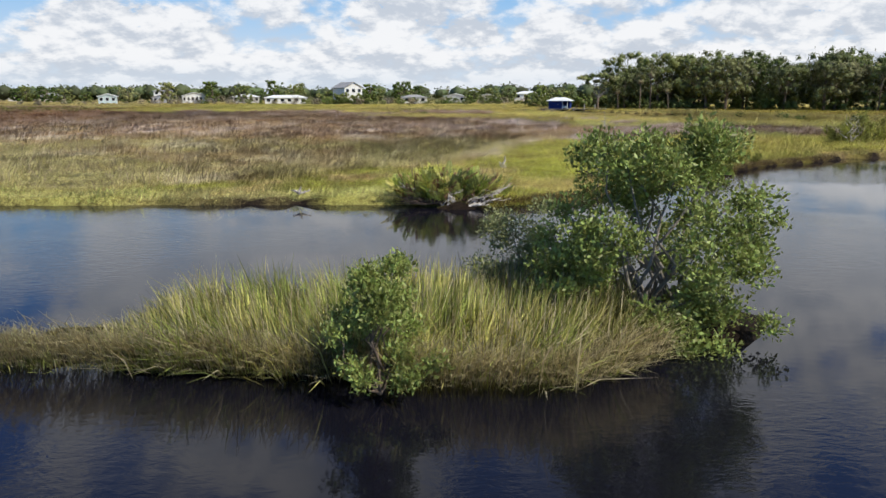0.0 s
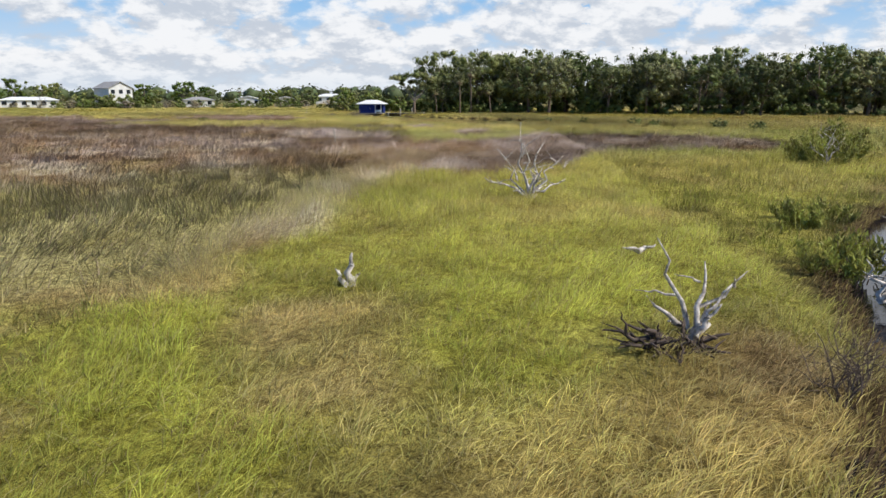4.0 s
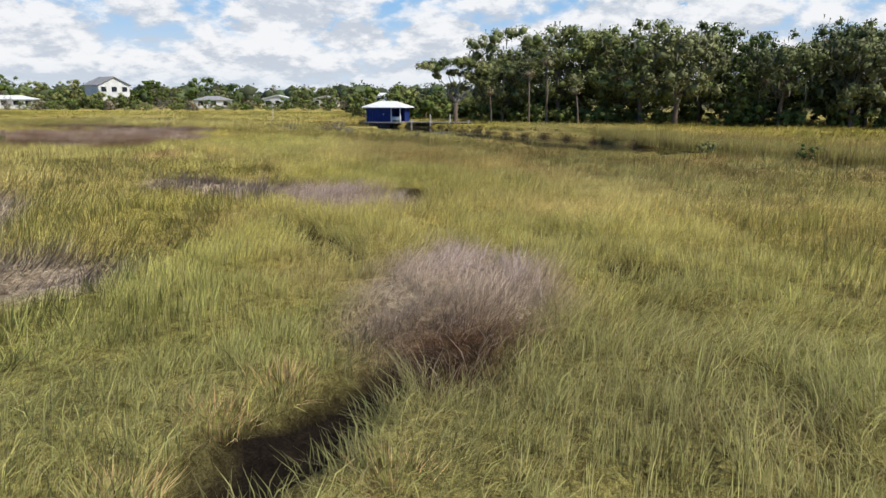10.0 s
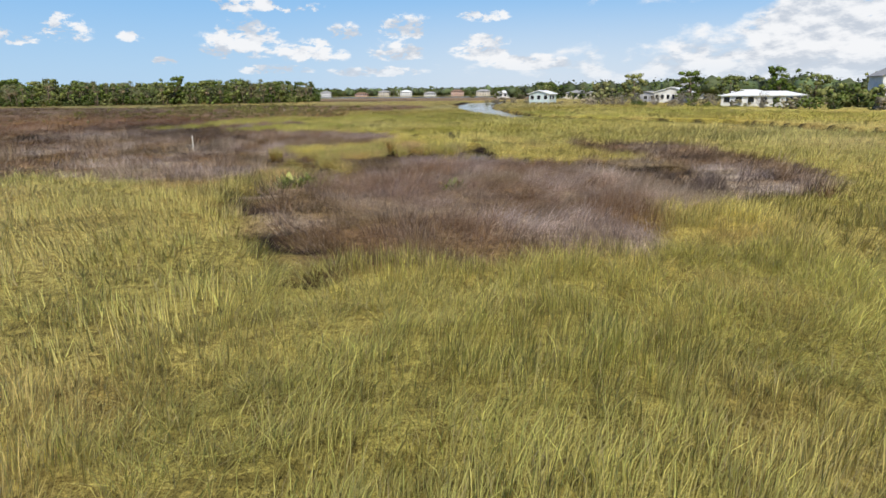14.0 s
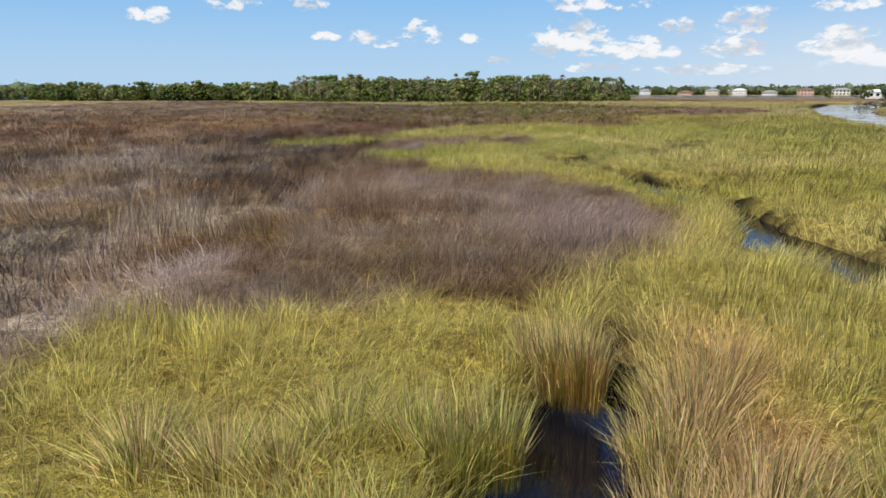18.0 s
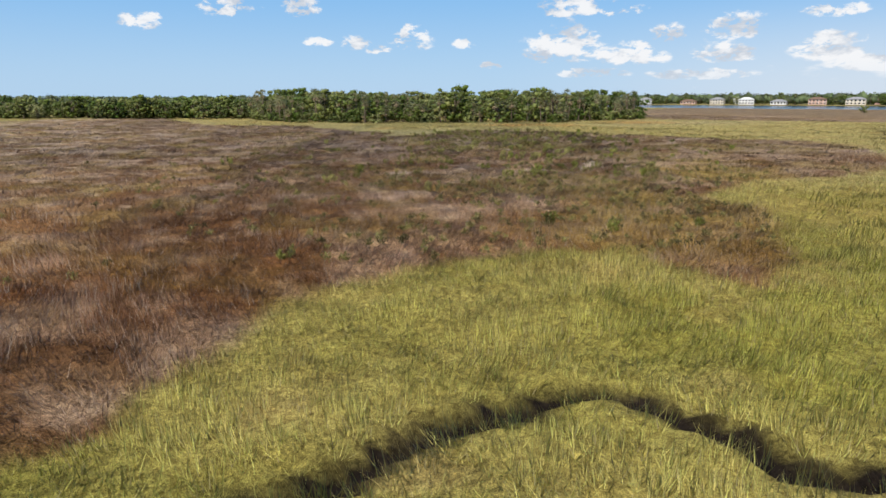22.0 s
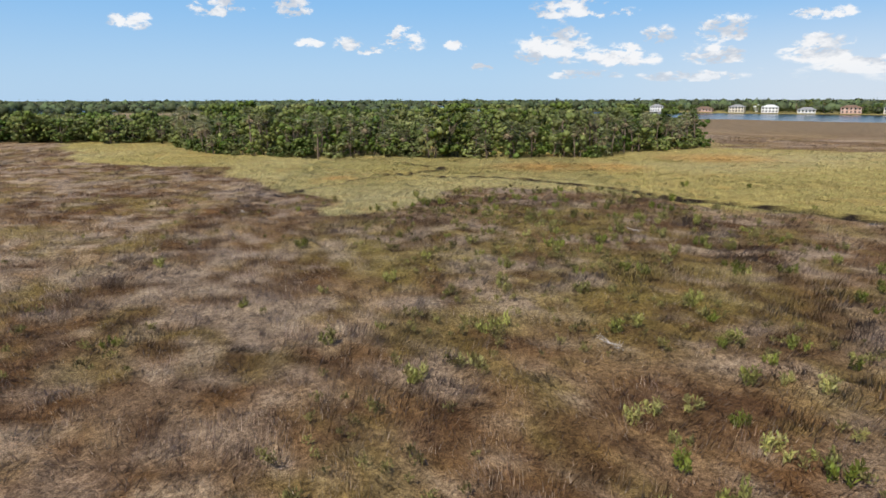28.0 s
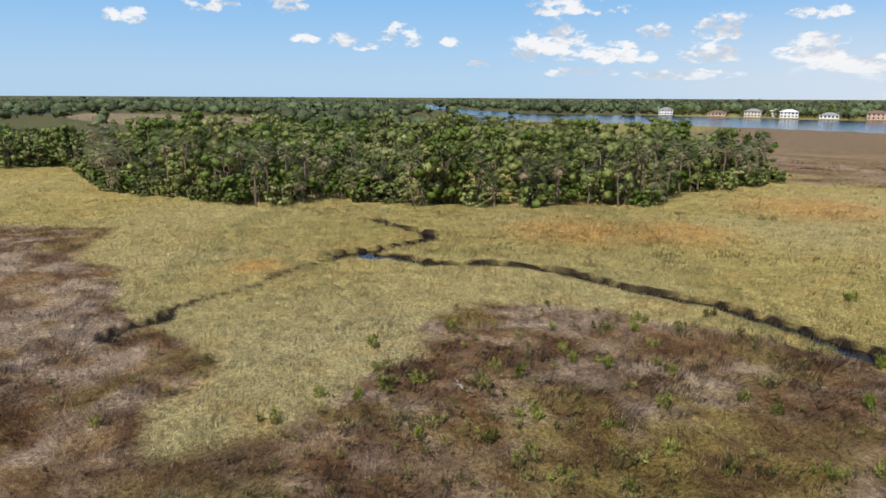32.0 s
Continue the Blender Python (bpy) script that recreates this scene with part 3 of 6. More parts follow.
RUSH_D = [(10, 139.2), (1.5, 140.7), (-3.9, 142.4), (-4.6, 144.6), (-5.2, 147.2), (-7.8, 148.9), (-12.6, 149.7), (-12.4, 158.4), (-6, 160), (-2, 166), (-14, 172), (-9.2, 178.9), (2, 173), (9.3, 166.4), (11.8, 160.8), (10.5, 152), (13, 147)]
RUSH_E = [(-9.0, 141.6), (-8.6, 144.6), (-10.2, 146.2), (-12.8, 147.8), (-14, 149.2), (-16.2, 150.6), (-22, 152), (-26, 150), (-40, 133), (-28, 128)]
RUSH_F = [(-11, 149.9), (-13.6, 150.6), (-15.4, 152.5), (-15.2, 155.4), (-13.2, 159.1), (-10.4, 158), (-9.4, 154.7), (-9.3, 151)]
PALE = [[(22.9, 95.5), (24.5, 99.9), (25.9, 101.7), (27.5, 98.4), (27.4, 96.2), (26.2, 94.2), (25.1, 92.8), (23.7, 92.8)],
        [(14.0, 101), (16.5, 101.5), (18.7, 100.2), (18.2, 98.7), (15.5, 98.2)],
        [(15.2, 114.2), (15.2, 117.0), (18.0, 116.2), (20.5, 113.9), (23.2, 112.1), (25.0, 111.2), (26.3, 109.4), (26.0, 107.8), (25.3, 106.6), (24.2, 107.2), (22.4, 108.5), (19.0, 110.6)]]
STREAKS = [[(-53.7, 160.4, 0.25), (-55.1, 161, 0.3), (-56.7, 161.8, 0.25), (-58.3, 163.3, 0.2), (-57.3, 165, 0.1)], [(-71.1, 154.3, 0.5), (-67.3, 156.2, 0.4)], [(-22.3, 150.9, 0.25), (-24.5, 152.4, 0.3), (-27.2, 153, 0.2)], [(-62.4, 168.2, 0.5), (-61.2, 168.8, 0.3)]]
OLIVE = [(-136, 208, 9), (-90, 187, 7), (-98, 191, 6), (-118, 205, 8), (-112, 188, 7), (-160, 200, 10), (-176, 186, 9), (-150, 232, 10), (-187, 203, 8), (-18, 37.5, 4), (-10, 40, 3), (-26, 36, 4), (-34, 38, 5), (2, 52, 3)]
RUSH_H = [(-10.5, 149.5), (-16.8, 148.6), (-16.2, 150.8), (-14.3, 151.2), (-12.2, 151.4)]
NORTH_RUSH = [(-275, 281), (-268, 292), (-230, 330), (-260, 420), (-380, 520), (-520, 430), (-420, 330)]


def rush_share(px, py):
    """0 in cordgrass, 1 in rush."""
    wob = (fractal(px, py, 9.0, 11) - 0.5) * (2.2 + 2.0 * (px < -90)) + (fractal(px, py, 2.0, 15) - 0.5) * 1.8
    d = np.minimum(poly_dist(px, py, RUSH_A), poly_dist(px, py, RUSH_WEST))
    for p in (RUSH_D, RUSH_E):
        d = np.minimum(d, poly_dist(px, py, p))
    d = np.minimum(d, poly_dist(px, py, NORTH_RUSH)) + wob * np.clip((np.abs(px - 20) + np.abs(py - 95)) / 60, 0.35, 1)
    for p in PALE + [RUSH_F, RUSH_H]:
        d = np.minimum(d, poly_dist(px, py, p) + wob * 0.25)
    return 1 - np.clip((d + 0.5) / 1.0, 0, 1)


def pale_share(px, py):
    d = np.minimum(np.minimum(poly_dist(px, py, PALE[0]), poly_dist(px, py, PALE[1])), poly_dist(px, py, PALE[2]))
    d = np.minimum(d, np.hypot((px - 12) / 7, (py - 100) / 9) * 6 - 6)
    return np.maximum(1.25 * (1 - np.clip((d + 0.6) / 1.2, 0, 1)), np.clip((fractal(px, py, 4.2, 31) - 0.55) * 8, 0, 1) * 0.8)


RUST = [(-19.5, 160.6, 1.5), (-17, 159.8, 1.0), (-239, 220, 9), (-236, 231, 8), (-249, 262, 12), (-228, 183, 3), (12.5, 130.5, 1.6), (-9, 141.5, 2), (-262, 232, 4)]


DARK = [(24.8, 93.9, 1.3), (25.8, 93.6, 1.0), (29.3, 102.3, 0.8), (30.0, 98.0, 0.9), (22.6, 105.8, 0.9), (-13.5, 154.5, 1.6), (-15.5, 151.5, 1.6), (-214.5, 177.6, 2.5)]


def blade_tint(px, py):
    """Colour of the living and dead leaves at a place."""
    r, p = rush_share(px, py), pale_share(px, py)
    a, b, c = fractal(px, py, 9.0, 21), fractal(px, py, 2.8, 25), fractal(px, py, 40.0, 28)
    west = np.clip((-75 - px) / 60, 0, 1)
    mixv = lambda u, v, f: np.asarray(u) * (1 - f[:, None]) + np.asarray(v) * f[:, None]  # noqa: E731
    shore = np.clip((70 - py) / 30, 0, 1)
    green = mixv((0.297, 0.262, 0.05), (0.378, 0.308, 0.08), np.clip((a - 0.35) * 2.6, 0, 1))
    green = mixv(green, (0.41, 0.375, 0.225), np.clip((c - 0.42) * 2.4, 0, 1) * (0.25 + 0.3 * west) + west * 0.55)
    green = mixv(green, (0.31, 0.325, 0.05), shore * 0.8)
    green = mixv(green, (0.44, 0.34, 0.15), np.clip((b - 0.45) * 6, 0, 1) * shore * np.clip((9 - px) / 8, 0.25, 1) * 0.8)
    moss = np.clip((fractal(px, py, 1.1, 44) - 0.52) * 7, 0, 1) * shore
    green = mixv(green, (0.17, 0.15, 0.035), moss * 0.6)
    strand = np.clip(1 - np.abs(py - 30.4 - np.clip(px - 2, 0, 30) * 0.72) / 2.2, 0, 1) * (py < 60)
    green = mixv(green, (0.52, 0.5, 0.18), strand * 0.8 * np.clip((3 - px) / 5, 0, 1))
    brush = np.clip(1.5 - np.hypot((px - 10.2) / 3.6, (py - 35.3) / 1.3 - (px - 10.2) * 0.42) * 1.1, 0, 1)
    green = mixv(green, (0.15, 0.11, 0.05), np.maximum(brush, np.clip((px - 4) / 5, 0, 1) * strand) * np.clip(b * 2.2 - 0.3, 0.2, 0.9))
    green = green * (1 - 0.06 * west[:, None])
    rust = np.clip((b - 0.6) * 4, 0, 1) * 0.3
    for ox, oy, orad in RUST:
        rust = np.maximum(rust, np.clip(1.3 - np.hypot(px - ox, py - oy) / orad, 0, 1) * np.clip(b * 1.9, 0.2, 1))
    green = mixv(green, (0.46, 0.29, 0.12), np.clip(rust, 0, 0.85))
    e = fractal(px, py, 4.0, 43)
    brown = mixv((0.215, 0.133, 0.076), (0.31, 0.222, 0.148), np.clip((b - 0.35) * 3, 0, 1))
    brown = mixv(brown, (0.145, 0.08, 0.043), np.clip((a - 0.46) * 6, 0, 1) * (0.28 + 0.5 * np.clip((-50 - px) / 25, 0, 1) + 0.3 * (py < 96)))
    brown = mixv(brown, (0.48, 0.405, 0.37), np.clip(p * (0.68 - 0.35 * west) + np.clip((fractal(px, py, 1.7, 47) - 0.58) * 6, 0, 1) * 0.6, 0, 1))
    brown = mixv(brown, (0.23, 0.19, 0.065), np.clip((e - 0.5) * 7, 0, 1) * (0.28 + 0.3 * west))
    for ox, oy, orad in OLIVE:
        brown = mixv(brown, (0.29, 0.25, 0.085), np.clip(1.4 - np.hypot(px - ox, py - oy) / orad, 0, 0.6) * np.clip(b * 1.7, 0.2, 1))
    ux, uy = px * 0.82 + py * 0.57 + 2.5 * c, py * 0.82 - px * 0.57
    vx, vy = px * 0.9 - py * 0.43, py * 0.9 + px * 0.43 + 2.5 * c
    lilac = np.clip((0.65 * lattice(ux * 1.6, uy * 0.8, 4.6, 55) + 0.35 * lattice(vx, vy, 7.3, 53) + 0.6 * lattice(vx * 1.5, vy, 1.9, 56) - 0.83) * 4, 0, 1) * np.clip((-105 - px) / 30, 0, 1)
    rough = np.clip((0.65 * lattice(vx * 0.8, vy * 1.5, 3.4, 57) + 0.35 * lattice(ux, uy, 6.1, 54) + 0.7 * lattice(ux, uy * 1.4, 1.3, 58) - 0.84) * 4, 0, 1) * np.clip((-100 - px) / 30, 0, 1)
    brown = mixv(brown, (0.105, 0.06, 0.038), rough * 0.75)
    brown = mixv(brown, (0.43, 0.355, 0.335), np.maximum(lilac * 0.7, 0.8 * np.maximum(np.clip(1.4 - np.hypot((px + 7) / 3.4, (py - 156) / 2.8), 0, 1), 0.55 * np.clip(1.4 - np.hypot((px - 2) / 4, (py - 147) / 3), 0, 1) + 0.8 * np.clip(1.4 - np.hypot((px + 28) / 5, (py - 162.5) / 3), 0, 1)) * np.clip(e * 1.8, 0.2, 1)))
    for line in STREAKS:
        brown = mixv(brown, (0.56, 0.48, 0.45), np.clip(1 - seg_dist(px, py, line) / 0.4, 0, 0.7) * np.clip(b * 1.8, 0.3, 1))
    ruddy = np.clip((-55 - px) / 25, 0, 1) * np.clip((px + 165) / 30, 0, 1)
    brown = mixv(brown, brown * np.array((0.98, 0.8, 0.66)), ruddy * np.clip((px + 130) / 45, 0.35, 1))
    brown = mixv(brown, (0.27, 0.225, 0.10), 0.75 * np.clip((72 - py) / 18, 0, 1) * np.clip((12 - px) / 8, 0, 1) * np.clip((e - 0.38) * 6, 0, 1))
    brown = mixv(brown, (0.42, 0.33, 0.2), 0.4 * np.clip((64 - py) / 18, 0, 1) * np.clip((11 - px) / 8, 0, 1) * np.clip(b * 1.6, 0, 1))
    first = (np.clip((74 - py) / 14, 0, 1) * np.clip((16 - px) / 8, 0, 1))[:, None]
    brown = brown * (1 - first * np.array((0.02, -0.06, 0.1)))
    murk = np.clip(0.5 - np.minimum(poly_dist(px, py, RUSH_F), poly_dist(px, py, RUSH_H)) / 1.6, 0, 1)
    murk = np.maximum(murk, np.clip(1.5 - np.hypot((px + 8) / 2.6, (py - 151.2) / 1.7), 0, 1) * np.clip(b * 2, 0.3, 1))
    brown = mixv(brown, (0.13, 0.095, 0.045), murk * 0.85)
    for ox, oy, orad in DARK:
        brown = mixv(brown, (0.10, 0.055, 0.032), np.clip(1.5 - np.hypot(px - ox, py - oy) / orad, 0, 0.9))
    wrack = px + 124.6 + 1.7 * np.sin(py * 0.42) + 1.1 * np.sin(py * 0.9 + 1)
    torn = np.clip((fractal(px, py, 3.0, 48) - 0.38) * 6, 0, 1) * (np.abs(py - 187) < 14)
    brown = mixv(brown, (0.56, 0.48, 0.45), np.clip(1.5 - np.abs(wrack) / 0.9, 0, 1) * torn)
    brown = mixv(brown, (0.66, 0.58, 0.56), np.clip(1.2 - np.abs(wrack) / 0.4, 0, 1) * torn * 0.7)
    brown = mixv(brown, (0.09, 0.05, 0.03), np.clip(1.4 - np.abs(wrack - 1.4) / 0.7, 0, 1) * torn)
    east = np.clip((px + 95) / 25, 0, 1)
    green = green * (1.22 + 0.36 * east + 0.06 * shore)[:, None] * (np.array((1.08, 1.06, 0.98)) + east[:, None] * np.array((-0.06, -0.01, 0.32)))
    tan = np.clip((18 - px) / 7, 0, 1) * np.clip((112 - py) / 26, 0, 1)
    heart = (np.clip(1.5 - np.hypot((px - 18.5) / 6, (py - 65.5) / 6), 0, 1) * np.clip(a * 2.2 - 0.2, 0.35, 1))[:, None]
    brown = brown * (1 - heart * np.array((0.52, 0.5, 0.42)))
    dusk = np.clip((px - 17) / 6, 0, 1) * np.clip((94 - py) / 10, 0, 1) * np.clip(a * 2.2 - 0.15, 0, 1)
    brown = brown * (1 - 0.5 * dusk)[:, None]
    frost = np.clip((px - 18) / 5, 0, 1) * np.clip((93 - py) / 8, 0, 1) * np.clip((lattice(px, py, 2.3, 59) + 0.6 * lattice(px, py, 0.9, 60) - 0.8) * 4, 0, 1)
    brown = mixv(brown, (0.5, 0.43, 0.40), frost * 0.65)
    lush = np.clip((102 - py) / 10, 0, 1) * np.clip((py - 62) / 8, 0, 1)
    green = green * (1 + lush[:, None] * np.array((-0.13, -0.03, 0.12)))
    plain = np.clip((-104 - px) / 30, 0, 1)[:, None]
    brown = brown * (1.3 + 0.12 * east + (0.7 - 0.2 * np.clip((66 - py) / 20, 0, 1)) * tan)[:, None] * (1 - plain * np.array((0.08, 0.10, 0.15)))
    midway = (np.clip((-78 - px) / 10, 0, 1) * np.clip((px + 150) / 25, 0, 1))[:, None]
    brown = brown * (1 + midway * np.array((0.18, 0.17, 0.12)))
    fore = np.clip((px + 62) / 6, 0, 1) * np.clip((-40 - px) / 6, 0, 1) * np.clip((170 - py) / 4, 0, 1)
    brown = brown * (1 - 0.22 * fore)[:, None]
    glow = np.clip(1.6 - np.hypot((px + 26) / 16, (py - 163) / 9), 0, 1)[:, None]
    ripe = np.clip((px - 23) / 4, 0, 1) * np.clip(1.4 - np.abs(py - 132) / 19, 0, 1)
    green = green * (1 - 0.3 * np.clip(1.4 - np.hypot((px - 28) / 4, (py - 93) / 4), 0, 1))[:, None]
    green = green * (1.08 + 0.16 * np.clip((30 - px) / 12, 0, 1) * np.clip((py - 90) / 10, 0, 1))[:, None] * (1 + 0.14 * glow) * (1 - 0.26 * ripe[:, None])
    green = mixv(green, (0.44, 0.27, 0.10), ripe * np.clip((b - 0.42) * 5, 0, 1) * 0.45)
    lime = (np.clip((-38 - px) / 6, 0, 1) * np.clip((px + 92) / 10, 0, 1))[:, None]
    green = green * (1 + lime * np.array((-0.05, 0.0, 0.08)))
    brown = brown * (1 + tan[:, None] * np.array((-0.05, 0.0, 0.05)))
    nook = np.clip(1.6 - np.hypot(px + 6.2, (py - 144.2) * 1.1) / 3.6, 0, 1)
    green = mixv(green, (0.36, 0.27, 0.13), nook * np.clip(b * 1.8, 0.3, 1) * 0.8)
    # Shade of two hollows by the creek pool, put into both leaf colours.
    hollow_shade = np.clip(1.5 - np.minimum(np.hypot((px + 4.2) / 0.8, (py - 142.6) / 0.6), np.hypot((px + 4.1) / 0.6, (py - 144.8) / 1.3)), 0, 1)[:, None]
    green, brown = green * (1 - 0.8 * hollow_shade), brown * (1 - 0.8 * hollow_shade)
    return mixv(green, brown, r)


def canal_side(px, py):
    """1 at the canal's near bank, 0 from twelve metres on: short grass there."""
    return np.clip(1 - seg_dist(px, py, CANAL) / 12, 0, 1) * (py < 172) * (py > 100) * (px < 46)


def mat_height(px, py):
    """Top of the matted leaves that cover the peat, sunk in the worn gaps."""
    short = np.clip((66 - py) / 25, 0, 1) * np.clip((px + 60) / 40, 0, 1)
    gap = np.clip((fractal(px, py, 1.3, 61) + 0.25 * lattice(px, py, 6, 63) - 0.74) * 7, 0, 1)
    return (0.34 - 0.2 * short) * (0.5 + fractal(px, py, 1.6, 51)) * (1 - 0.75 * gap) * (1 - 0.6 * canal_side(px, py))


def bank(d):
    s = np.clip((d + 0.3) / 0.42, 0, 1)
    return s * s * (3 - 2 * s)


# ---------------- ground and water ----------------
def spaced(lo, hi, step, out_lo, out_hi):
    core = list(np.arange(lo, hi + 1e-6, step))
    s, v = step, hi
    while v < out_hi:
        s = min(s * 1.25, 9.0 if v < 800 else 400.0)
        v += s
        core.append(v)
    s, v, low = step, lo, []
    while v > out_lo:
        s = min(s * 1.25, 9.0 if v > -1000 else 400.0)
        v -= s
        low.append(v)
    return np.array(low[::-1] + core)


def finer(v, stretches, step):
    """Halves the mesh size over the stretches that hold the near creeks."""
    out = [a for a in v if not any(lo < a < hi for lo, hi in stretches)]
    for lo, hi in stretches:
        out += list(np.arange(lo, hi, step))
    return np.array(sorted(out))


gx = finer(finer(spaced(-262, 64, 1.3, -5200, 5200), [(-73, -5), (12, 31)], 0.5), [(-252, -192)], 0.8)
gy = finer(finer(spaced(6, 234, 1.3, -5200, 5200), [(86, 129), (145, 181)], 0.5), [(181, 226)], 0.8)
PX, PY = np.meshgrid(gx, gy)
px, py = PX.ravel(), PY.ravel()
wd = water_dist(px, py)
gz = -1.1 + (1.1 + mat_height(px, py)) * bank(wd)
gz = np.where(water_dist(px, py, False) > 0.12, np.maximum(gz, WATER + 0.03), gz)
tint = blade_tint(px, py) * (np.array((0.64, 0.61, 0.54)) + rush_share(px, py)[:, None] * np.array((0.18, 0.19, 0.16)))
far = np.clip((seg_dist(px, py, LINE) - 110) / 80, 0, 1)[:, None]
share = rush_share(px, py)[:, None]
tint = tint * (1 - far) + (share * np.array((0.21, 0.155, 0.10)) + (1 - share) * np.array((0.27, 0.235, 0.09))) * far
inland = np.clip(np.maximum(np.maximum(-430 - px - np.clip(py - 250, 0, 250) * 1.2, py - 430 - np.clip(-px - 100, 0, 300) * 0.6), px - 135) / 60, 0, 1)
tint = tint * (1 - inland[:, None]) + np.array((0.11, 0.11, 0.05)) * inland[:, None]
glade = (1 - np.clip(poly_dist(px, py, POND) / 8, 0, 1))[:, None]
tint = tint * (1 - glade) + np.array((0.25, 0.2, 0.13)) * glade
mud = np.maximum(1 - np.clip((wd - 0.05 - 0.25 * (px < -80) - 0.4 * (px > 4) * (py < 62)) / 0.3, 0, 1), np.clip(-poly_dist(px, py, ISLAND) * 3, 0, 1))
mud = np.maximum(mud, np.clip((1.15 - np.hypot((px - 0.4) / 2.9, (py - 28.3) / 0.9)) * 4, 0, 1))
tint = tint * (1 - mud[:, None]) + np.array((0.026, 0.019, 0.014)) * mud[:, None]
nx, ny = len(gx), len(gy)
i = (np.arange(ny - 1)[:, None] * nx + np.arange(nx - 1)[None]).ravel()
tris = np.concatenate([np.stack([i, i + 1, i + nx + 1], 1), np.stack([i, i + nx + 1, i + nx], 1)])
ground = tagged(new("ground", tri_mesh("ground", np.stack([px, py, gz], 1), tris, M["soil"], tint)), "flat salt marsh floor of peat and matted grass", "ground", kind="structure")
ground.data.shade_smooth()
water = tagged(new("water", mesh_of("water", [(-5200, -5200, WATER), (5200, -5200, WATER), (5200, 5200, WATER), (-5200, 5200, WATER)], [(0, 1, 2, 3)], M["water"])), "dark tannin-stained tidal water reflecting the sky", "water", kind="structure")


# ---------------- grass ----------------


def blades(x, y, z, tall, wide, lean_dir, lean, tint, bent=True):
    """Leaves as arrays of points, triangles, colours and normals: each a narrow sliver that bends over, lit like the sward that it is part of."""
    n = len(x)
    face = lean_dir + math.pi / 2 + rng.normal(0, 0.7, n)
    cx, cy = np.cos(face) * wide / 2, np.sin(face) * wide / 2
    lx, ly = np.cos(lean_dir) * lean, np.sin(lean_dir) * lean
    h = tall * np.sqrt(np.clip(1 - lean**2, 0.12, 1))
    top = np.stack([x + lx * tall, y + ly * tall, z + h], 1)
    soft = np.stack([lx * 0.5 + rng.normal(0, 0.16, n), ly * 0.5 + rng.normal(0, 0.16, n), np.full(n, 0.9)], 1)
    soft /= np.linalg.norm(soft, axis=1, keepdims=True)
    if not bent:
        a, b = np.stack([x - cx, y - cy, z], 1), np.stack([x + cx, y + cy, z], 1)
        v = np.stack([a, b, top], 1).reshape(-1, 3)
        k = np.arange(n)[:, None] * 3
        return v, k + np.array([[0, 1, 2]]), np.repeat(tint, 3, 0), np.repeat(soft, 3, 0)
    a = np.stack([x, y, z], 1)
    mx, my, mz = x + lx * tall * 0.3, y + ly * tall * 0.3, z + h * 0.6
    m1, m2 = np.stack([mx - cx, my - cy, mz], 1), np.stack([mx + cx, my + cy, mz], 1)
    v = np.stack([a, m1, m2, top], 1).reshape(-1, 3)
    k = np.arange(n)[:, None] * 4
    return v, np.concatenate([k + np.array([[0, 1, 2]]), k + np.array([[1, 3, 2]])]), np.repeat(tint, 4, 0), np.repeat(soft, 4, 0)


def floor_at(x, y, d):
    return np.maximum(-1.1 + (1.1 + mat_height(x, y)) * bank(d), -0.25)


